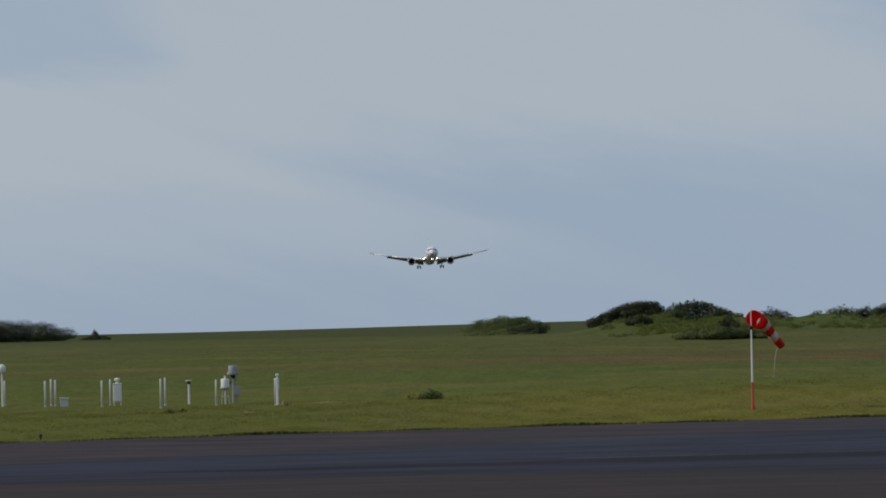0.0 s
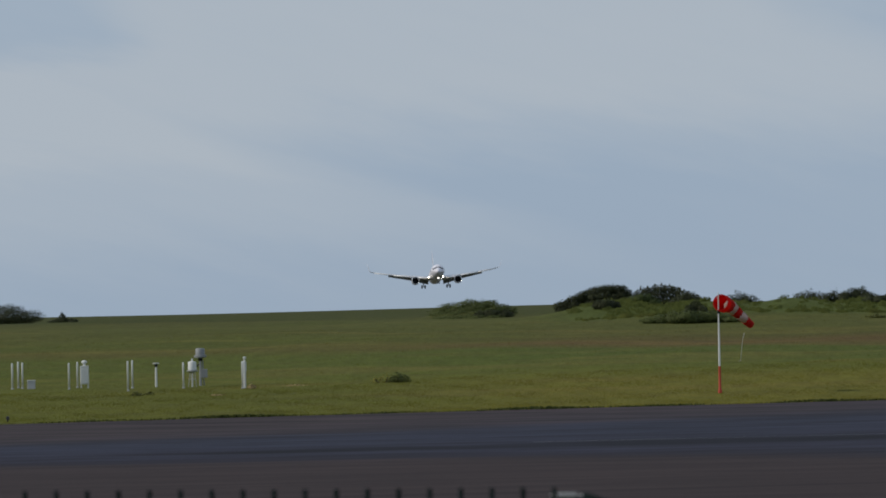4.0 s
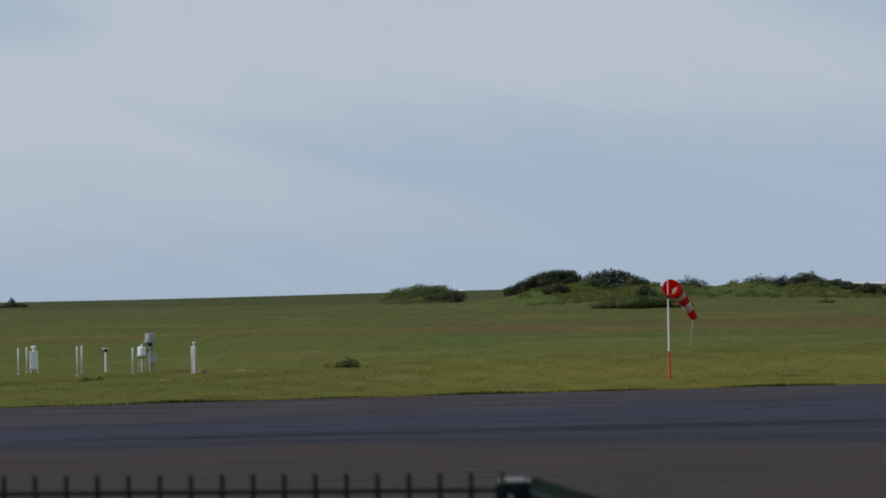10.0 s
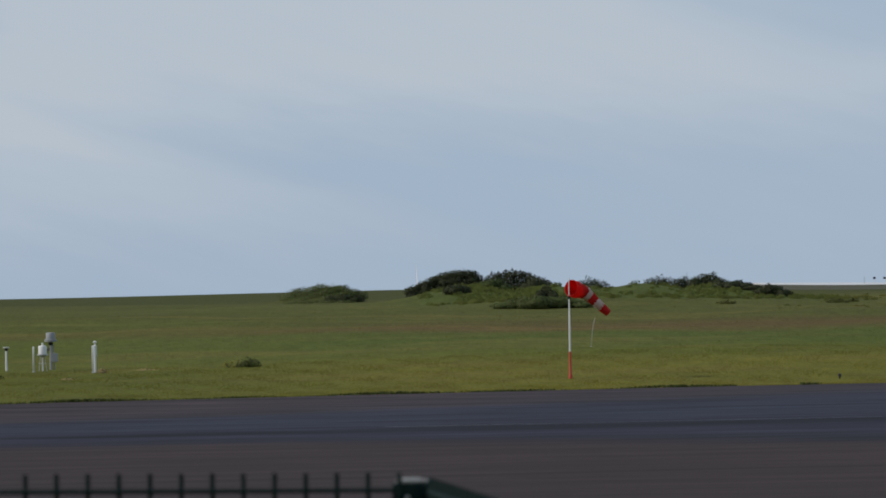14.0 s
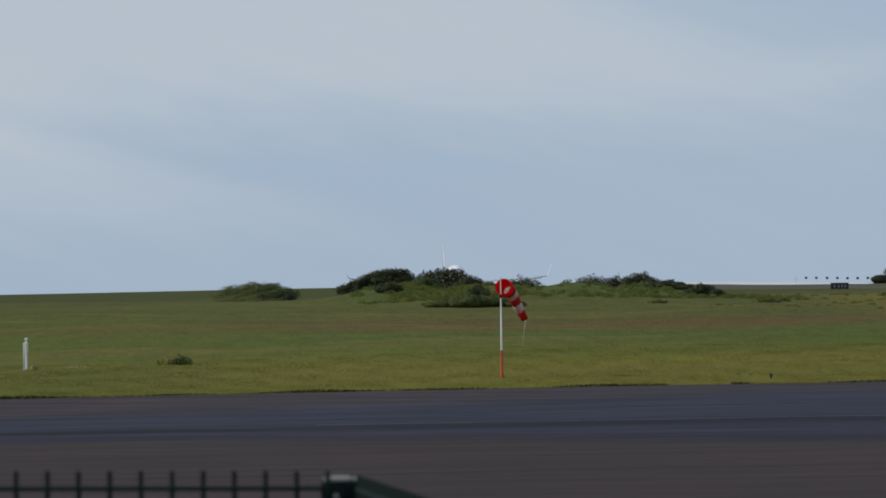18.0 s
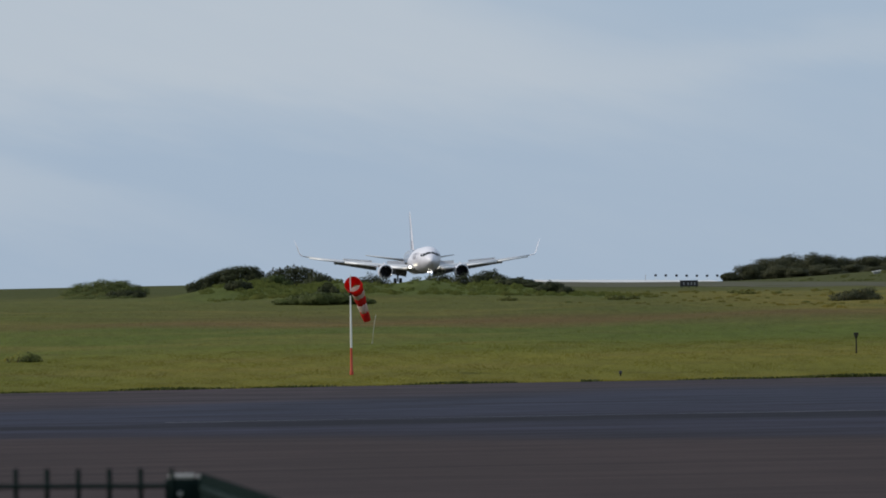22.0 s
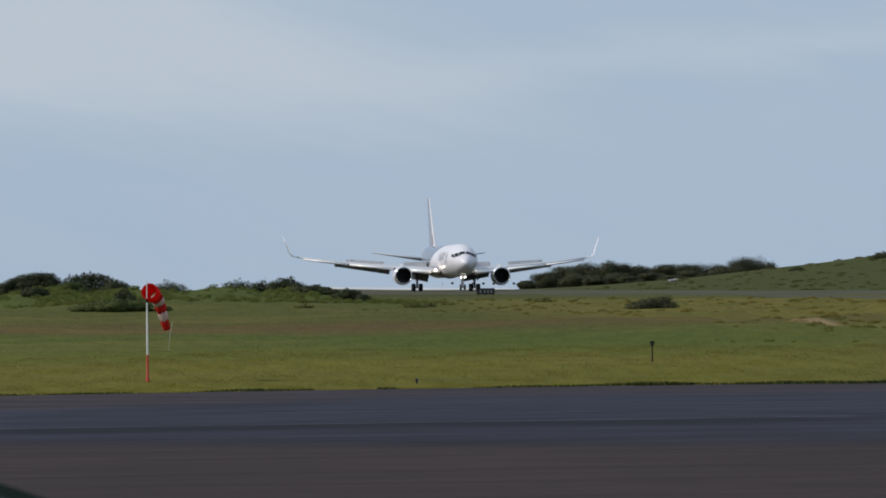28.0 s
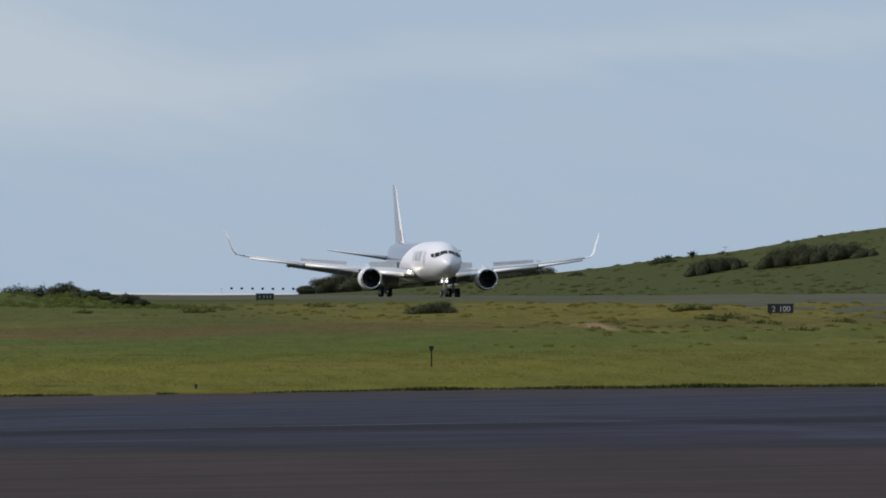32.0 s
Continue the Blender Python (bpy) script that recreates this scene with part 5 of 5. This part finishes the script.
def sensor_mast(px, y):
    ob = standing("sensor_mast", at_bearing(px, y), y, "lattice mast with grey visibility sensor drum on top", "weather instrument", "weather instruments")
    part("mast", lathe_bm([(0.09, -0.05), (0.07, 1.75)], 10), M["drum_grey"], ob, "grey mast")
    part("second_mast", tube_bm([(0.22, 0.1, 0), (0.14, 0.05, 1.7)], 0.04, 8), M["drum_grey"], ob)
    part("arm", tube_bm([(-0.45, 0, 1.15), (0.0, 0, 1.45)], 0.045, 8), M["dark"], ob, "dark cross arm")
    part("collar", lathe_bm([(0.12, 1.62), (0.14, 1.7), (0.14, 1.82)], 12), M["dark"], ob)
    part("tray", lathe_bm([(0.1, 1.8), (0.4, 1.86), (0.4, 2.0), (0.3, 2.02)], 20), M["drum_grey"], ob)
    part("drum", lathe_bm([(0.3, 1.98), (0.3, 2.4), (0.27, 2.44), (0.02, 2.45)], 20), M["drum_grey"], ob, "grey sensor drum", None, True)
    part("control_box", box_bm(0.42, 0.26, 0.55, (0.24, 0, 0.55), 0.02), M["drum_grey"], ob, "grey control box")


sensor_mast(-507, 474)


def tall_sensor(px, y):
    ob = standing("anemometer_post", at_bearing(px, y), y, "white post with a capped cylinder sensor", "weather instrument", "weather instruments")
    part("post", lathe_bm([(0.08, -0.05), (0.08, 1.55)], 12), M["white"], ob, "", None, True)
    part("cylinder", lathe_bm([(0.115, 1.1), (0.115, 1.74), (0.05, 1.78)], 14), M["white"], ob)
    part("cap", lathe_bm([(0.05, 1.76), (0.05, 1.9), (0.11, 1.92), (0.11, 2.0), (0.02, 2.05)], 12), M["white"], ob)


tall_sensor(-429, 469)


def low_box(px, y):
    ob = standing("ground_box", at_bearing(px, y), y, "low grey equipment box in the grass", "weather instrument", "weather instruments")
    part("box", box_bm(0.5, 0.4, 0.55, (0, 0, 0), 0.02), M["grey"], ob)
    part("lid", box_bm(0.56, 0.46, 0.05, (0, 0, 0.55), 0.01), M["white"], ob)


low_box(-806, 474)


def small_screen(px, y):
    ob = standing("radiation_shield", at_bearing(px, y), y, "white finned radiation shield on a tall post", "weather instrument", "weather instruments")
    part("post", lathe_bm([(0.06, -0.05), (0.06, 2.3)], 10), M["white"], ob)
    part("shield", lathe_bm([(0.2, 2.25), (0.26, 2.3), (0.24, 2.5), (0.26, 2.6), (0.15, 2.75), (0.02, 2.8)], 16), M["white"], ob, "", None, True)


small_screen(-915, 476)


# ---- signs, lamps and markers on the field ----
def letters(body, size, material, parent, m, name="lettering"):
    cu = bpy.data.curves.new("lettering", "FONT")
    cu.body, cu.size, cu.extrude, cu.align_x = body, size, 0.008, "CENTER"
    tmp = bpy.data.objects.new("lettering", cu)
    scene.collection.objects.link(tmp)
    me = bpy.data.meshes.new_from_object(tmp.evaluated_get(bpy.context.evaluated_depsgraph_get()))
    bpy.data.objects.remove(tmp)
    me.materials.clear()
    me.materials.append(material)
    return child(name, me, parent, "white painted figures", m)


def distance_sign(px, y, text, w=2.06, h=0.68):
    x = at_bearing(px, y)
    ob = standing("distance_sign", x, y, "black runway distance board with white figures" if text else "weathered black runway distance board on legs", "sign", "distance signs")
    z0 = 0.16
    board = part("board", box_bm(w, 0.12, h, (0, 0, z0), 0.02), M["sign"], ob, "black board")
    for s in (-0.8, 0, 0.8):
        part("leg", box_bm(0.07, 0.07, 0.35, (s, 0.02, -0.15)), M["dark"], ob)
    part("frame", box_bm(w + 0.08, 0.1, 0.05, (0, 0.02, z0 + h), 0.01), M["dark"], ob)
    if text:
        letters(text[:1], 0.62, M["sign_red"], board, pose(-0.55, -0.066, z0 + 0.12, 90, 0, 0))
        letters(text[1:], 0.62, M["sign_white"], board, pose(0.32, -0.066, z0 + 0.12, 90, 0, 0))
    else:
        for dx in (-0.55, -0.1, 0.25, 0.6):
            part("figure_bar", box_bm(0.11, 0.012, 0.28, (dx, -0.066, z0 + 0.16)), M["drum_grey"], board, "faded figure")
    return ob


distance_sign(1922, 573.5, "2100")
distance_sign(1010, 775, "", 1.9, 0.6)


def field_lamp(px, y):
    ob = standing("field_lamp", at_bearing(px, y), y, "dark lamp head on a thin metal stake", "lamp")
    part("stake", lathe_bm([(0.05, -0.05), (0.042, 1.05)], 8), M["dark"], ob, "thin dark stake")
    part("lamp_head", lathe_bm([(0.05, 1.0), (0.09, 1.08), (0.16, 1.3), (0.17, 1.36), (0.02, 1.38)], 14), M["dark"], ob, "dark tapered lamp head")
    part("lens", lathe_bm([(0.10, 1.12), (0.15, 1.2), (0.17, 1.27)], 14), M["glass"], ob)


field_lamp(1304, 471)


def edge_marker(px, y):
    ob = standing("edge_light", at_bearing(px, y), y, "small dark taxiway edge light in short grass", "light", "taxiway edge lights")
    part("stem", lathe_bm([(0.04, -0.02), (0.04, 0.16)], 8), M["dark"], ob)
    part("lens", lathe_bm([(0.07, 0.15), (0.10, 0.2), (0.09, 0.34), (0.02, 0.38)], 12), M["sign"], ob, "dark blue glass dome")


def leaning_rod(px, y):
    ob = standing("marker_rod", at_bearing(px, y), y, "thin pale rod leaning in the grass behind the windsock", "rod")
    part("rod", tube_bm([(0, 0, -0.1), (0.10, 0, 0.9), (0.18, 0, 1.5), (0.29, 0, 1.95)], [0.018, 0.017, 0.016, 0.014], 8), M["rope"], ob, "pale slightly bent rod", None, True)
    part("foot_plate", box_bm(0.14, 0.14, 0.05, (0, 0, 0), 0.01), M["rope"], ob)


leaning_rod(448.3, 497)
edge_marker(887, 446.5)
edge_marker(-849, 411.5)


def approach_light(px, y):
    ob = standing("approach_light", at_bearing(px, y), y, "dark lamp box on a thin pale post", "light", "row of approach lights")
    part("post", lathe_bm([(0.04, -0.05), (0.04, 1.25)], 6), M["white"], ob)
    part("brace", tube_bm([(0.55, 0.3, -0.05), (0.5, 0.3, 0.75)], 0.03, 6), M["white"], ob, "thin pale second post")
    part("lamp_box", box_bm(0.5, 0.3, 0.42, (0, 0, 1.2), 0.04), M["dark"], ob, "dark lamp box")


for px in (951, 969, 988, 1006, 1024, 1042, 1060):
    approach_light(px, 1470)
m = standing("thin_mast", at_bearing(933, 1470), 1470, "thin pale mast beside approach lights", "mast")
part("pole", lathe_bm([(0.07, -0.1), (0.04, 1.55)], 8), M["grey"], m)
part("cross_bar", box_bm(0.5, 0.05, 0.05, (0, 0, 1.3)), M["grey"], m)

crest = standing("crest_mast", at_bearing(1825, 1195), 1195, "thin mast with a short cross bar on the crest", "mast")
part("pole", lathe_bm([(0.05, -0.3), (0.04, 1.25)], 8), M["grey"], crest)
part("cross_bar", box_bm(0.9, 0.06, 0.08, (0, 0, 1.2), 0.01), M["grey"], crest)

hut = standing("shelter", at_bearing(1342, 1222), 1222, "small white roofed shelter on the grassy slope", "shelter")
part("wall", box_bm(1.1, 1.6, 0.6, (0, 0, -0.3), 0.02), M["drum_grey"], hut, "grey wall")
rb = bmesh.new()
vs = [rb.verts.new(c) for c in ((-0.85, -1.0, 0.26), (0.75, -1.0, 0.5), (0.75, 1.0, 0.6), (-0.85, 1.0, 0.36))]
rb.faces.new(vs)
bmesh.ops.solidify(rb, geom=list(rb.faces), thickness=0.1)
part("roof", rb, M["white"], hut, "white sheet roof")


# ---- plants on the hill ----
def hill_shrub(px, y, w, h, seed, mat="dark_leaf", count=3000):
    shrub(at_bearing(px, y), y, lumpy(seed, w, 4, h, 6), mat, "dark scrub thicket on the hillside", int(count * 3.2), 0.10, seed, sink=0.3, group="hillside scrub")


# bearing, distance, width, top level
for k, (px, y, w, top) in enumerate(((1772, 1082, 3.2, 10.0), (1790, 1086, 4.6, 10.9), (1818, 1088, 5.2, 11.2), (1842, 1092, 3.6, 10.9),
                                     (1896, 1068, 3.6, 10.6), (1918, 1066, 5.0, 12.3), (1948, 1062, 6.2, 13.0), (1978, 1060, 6.0, 12.7), (2010, 1056, 6.0, 12.9), (2042, 1052, 6.0, 12.7), (2072, 1048, 4.2, 11.8))):
    hill_shrub(px, y, w, rise(px / 13, y, top), 41 + k, "tree_leaf", 3800)
hill_shrub(1714, 1192, 4.5, 1.3, 46, "dark_leaf", 1600)
hill_shrub(1820, 1200, 1.2, 0.9, 47, "dark_leaf", 160)
hill_shrub(1935, 1200, 1.2, 0.8, 48, "dark_leaf", 160)
hill_shrub(1560, 1190, 3.0, 0.9, 49, "dark_leaf", 900)


def palm(px, y, h, seed, size=1.0):
    rng = random.Random(seed)
    x = at_bearing(px, y)
    ob = thing("palm", pose(x, y, ground_at(x, y) - 0.1), "short palm with spreading fronds on the hill crest", "tree", "palms on the crest")
    part("trunk", tube_bm([(0, 0, -0.2), (0.05, 0, h * 0.5), (0, 0, h)], [0.16, 0.12, 0.12], 8), M["bark"], ob, "ringed trunk")
    for k in range(14):
        a, up = k * 2.4, rng.uniform(0.4, 1.35)
        bm = bmesh.new()
        L = rng.uniform(0.9, 1.3) * size
        spine = [Vector((L * f * math.cos(up) * math.cos(a), L * f * math.cos(up) * math.sin(a), h + L * (f * math.sin(up) - 0.36 * f * f))) for f in (0, 0.25, 0.5, 0.75, 1)]
        side = Vector((-math.sin(a), math.cos(a), 0))
        for i in range(4):
            for s in (-1, 1):
                p, q = spine[i], spine[i + 1]
                w = (0.26, 0.3, 0.26, 0.14)[i]
                bm.faces.new([bm.verts.new(c) for c in (p, q, q + side * s * w * 0.7 + Vector((0, 0, -0.12)), p + side * s * w + Vector((0, 0, -0.1)))])
        part("frond", bm, M["palm_leaf"], ob)


palm(1704, 1195, 0.35, 1, 1.35)
palm(1722, 1196, 0.45, 3, 1.4)
palm(1767, 1195, 0.6, 2, 1.25)


def tuft(px, y, w, h, seed, mat="clump_leaf", label="weedy clump in rough grass", count=500):
    shrub(at_bearing(px, y), y, lumpy(seed, w, 1.0, h, 3), mat, label, count, 0.09, seed, group="weedy clumps")


for k, (px, y, w, h) in enumerate(((-417, 468, 0.5, 0.45), (-340, 472, 1.4, 0.2), (-480, 455, 1.0, 0.2))):
    tuft(px, y, w, h, 95 + k, "straw_leaf", "dry straw-coloured tuft in short grass", 160)


for k, (px, y, w, h) in enumerate(((-622, 456, 0.7, 0.4), (-600, 458, 0.6, 0.3))):
    tuft(px, y, w, h, 91 + k, "clump_leaf", "tall green weeds before the weather plot", 130)
for k, (px, y, w, h) in enumerate(((1110, 640, 1.6, 0.5), (1090, 645, 1.2, 0.45), (690, 600, 1.4, 0.45), (880, 610, 2.4, 0.5), (910, 615, 1.2, 0.4), (1835, 560, 2.2, 0.55), (1890, 550, 2.5, 0.5),
                                   (2030, 545, 2.0, 0.4), (1960, 520, 2.0, 0.4), (1560, 610, 1.5, 0.35), (1690, 580, 2.4, 0.5))):
    tuft(px, y, w, h, 80 + k)

# ---- fence by the camera ----
def fence():
    """Welded mesh panel of upright rods with paired rails, an end post, and a second panel that turns back to the viewer."""
    rod_z, tilt = 5.705, 0.0125
    d = 12.0
    px, py = 102 / 13000 * d, d
    base = ground_at(px, py)
    top = rod_z - 0.0175
    ob = thing("mesh_fence", pose(px, py, 0), "dark green welded mesh fence with an end post", "fence")
    post = part("post", box_bm(0.062, 0.05, top - base + 0.3, (0.029, 0.02, base - 0.3), 0.004), M["fence"], ob, "dark green square post")
    cap = box_bm(0.042, 0.05, 0.007, (0.025, 0.02, top), 0.002)
    box_bm(0.011, 0.03, 0.005, (0.0545, 0.02, top), 0.002, cap)
    part("post_cap", cap, M["cap"], post, "weathered grey post cap")
    part("bolt", lathe_bm([(0.001, -0.012), (0.0045, -0.011), (0.0045, -0.006)], 8, "y", (0.022, 0.0, top - 0.024)), M["cap"], post, "zinc bolt head")
    me_rod = bpy.data.meshes.new("rod")
    b = tube_bm([(0, 0, base + 0.05), (0, 0, rod_z)], 0.0039, 8)
    b.to_mesh(me_rod)
    b.free()
    me_rod.materials.append(M["fence"])
    for k in range(46):
        child("rod", me_rod, ob, "", pose(0.009 - 0.0508 * k, -0.012, tilt * 0.0508 * k))
    rails = [rod_z - 0.0285 - 0.2 * j for j in range(8)]
    for z in rails:
        if z > base:
            for dy in (-0.02, -0.004):
                part("rail", tube_bm([(0.0, dy, z), (-2.4, dy, z + 2.4 * tilt)], 0.0036, 8), M["fence"], ob)
    part("far_post", box_bm(0.05, 0.05, rod_z - base + 0.3, (-2.42, 0.02, base - 0.3), 0.004), M["fence"], ob)
    # panel that comes back towards the viewer
    q0, q1 = Vector((0.058, 0.0, 0)), Vector((0.345, -4.6, 0))
    way = (q1 - q0).normalized()
    n = int((q1 - q0).length / 0.025)
    for k in range(n):
        p = q0 + way * 0.025 * (k + 0.5)
        child("rod", me_rod, ob, "", pose(p.x, p.y, -0.009))
    for z in rails:
        if z > base:
            part("rail", tube_bm([(q0.x, q0.y, z - 0.004), (q1.x, q1.y, z - 0.004)], 0.006, 8), M["fence"], ob)
    return ob


fence()

# ---- what moves ----
HEADING = -math.degrees(math.atan2(1.0, 0.0666)) - 1.25   # a little crabbed into the wind
# seconds, distance ahead, height of the wheels, nose-up pitch, bank (left wing up)
FLIGHT = [
    (0, 2979.6, 30.55, 3.8, 0.6),
    (3, 2795.5, 19.05, 3.8, 0.4),
    (6, 2581.7, 7.00, 3.8, 3.6),
    (7, 2514.0, 3.70, 3.8, 2.2),
    (8, 2453.0, -0.20, 3.8, 0.5),
    (10, 2342.0, -0.80, 3.8, 0),
    (12, 2228.0, -0.30, 3.8, 0),
    (13, 2160.0, 0.10, 3.8, 0),
    (14, 2088.0, 0.50, 3.8, 0),
    (16.5, 1893.0, 1.90, 3.8, 0),
    (18, 1785.0, 3.80, 3.8, 0),
    (19, 1713.0, 4.75, 2.9, 0),
    (20, 1638.0, 5.60, 1.9, -0.1),
    (21, 1575.0, 6.22, 1.4, -0.2),
    (22, 1511.0, 6.50, 0.9, -0.3),
    (23, 1450.0, 6.58, 0.5, -0.4),
    (25, 1332.0, 6.40, 0.3, -0.4),
    (28, 1168.9, 5.95, 0.3, -0.65),
    (29, 1117.5, 5.85, 0.2, -0.7),
    (30, 1069.0, 5.80, 0.1, -0.8),
    (32, 979.5, 5.60, 0, -0.95),
]
# seconds, swing of the sock, droop
WIND = [(0, 42, 44), (1, 33.5, 49.75), (2, 39, 44), (3, 40.5, 38.5), (5.5, 44.5, 33), (6, 36, 35), (7, 39.5, 41.75), (8, 40.5, 45.25), (9, 45, 45.75), (10, 46, 49.25), (11, 29, 44.5), (12, 42.5, 48.75), (13, 50, 48), (14, 29.5, 39), (14.5, 39.5, 43.5), (16.5, 42.5, 51.75), (17, 38, 50.5), (18, 48.5, 52.25), (19, 59, 52.25), (20, 63.5, 57), (21, 57, 58.5), (22, 55.5, 61.25), (23, 55.5, 61.25), (24, 57.5, 63), (25, 54.5, 68), (27.5, 45, 66.25), (28, 45, 66.25), (29, 31, 59.75), (30, 27.5, 63), (32, 27.5, 63)]


def motions():
    walk(plane, [(t, pose(runway_x(y), y, z, bank, -pitch, HEADING)) for t, y, z, pitch, bank in FLIGHT])
    # the wings bend up while they carry the weight
    for wing, s in WINGS:
        root = Matrix.Translation((0, 2.2 * s, 2.75))
        bent = [(t, root @ Matrix.Rotation(radians(a * s), 4, "X") @ root.inverted()) for t, a in ((0, 4.0), (6.5, 4.0), (9.5, 0.6), (16, 1.2), (21.5, 1.1), (24, 0.0), (32, -0.2))]
        walk(wing, bent)
    # spoilers rise after the touchdown
    for sp, hinge, axis in SPOILERS:
        up = Matrix.Translation(hinge) @ Matrix.Rotation(radians(41), 4, axis)
        flat = Matrix.Translation(hinge)
        walk(sp, [(0, flat), (8.5, flat), (9.5, up), (32, up)])
    rows = [(t, sock_poses(a, d)) for t, a, d in WIND]
    for k, (ob, key) in enumerate(SOCK_PARTS):
        name = "ring" if k == 0 else key
        walk(ob, [(t, r[name]) for t, r in rows])


motions()
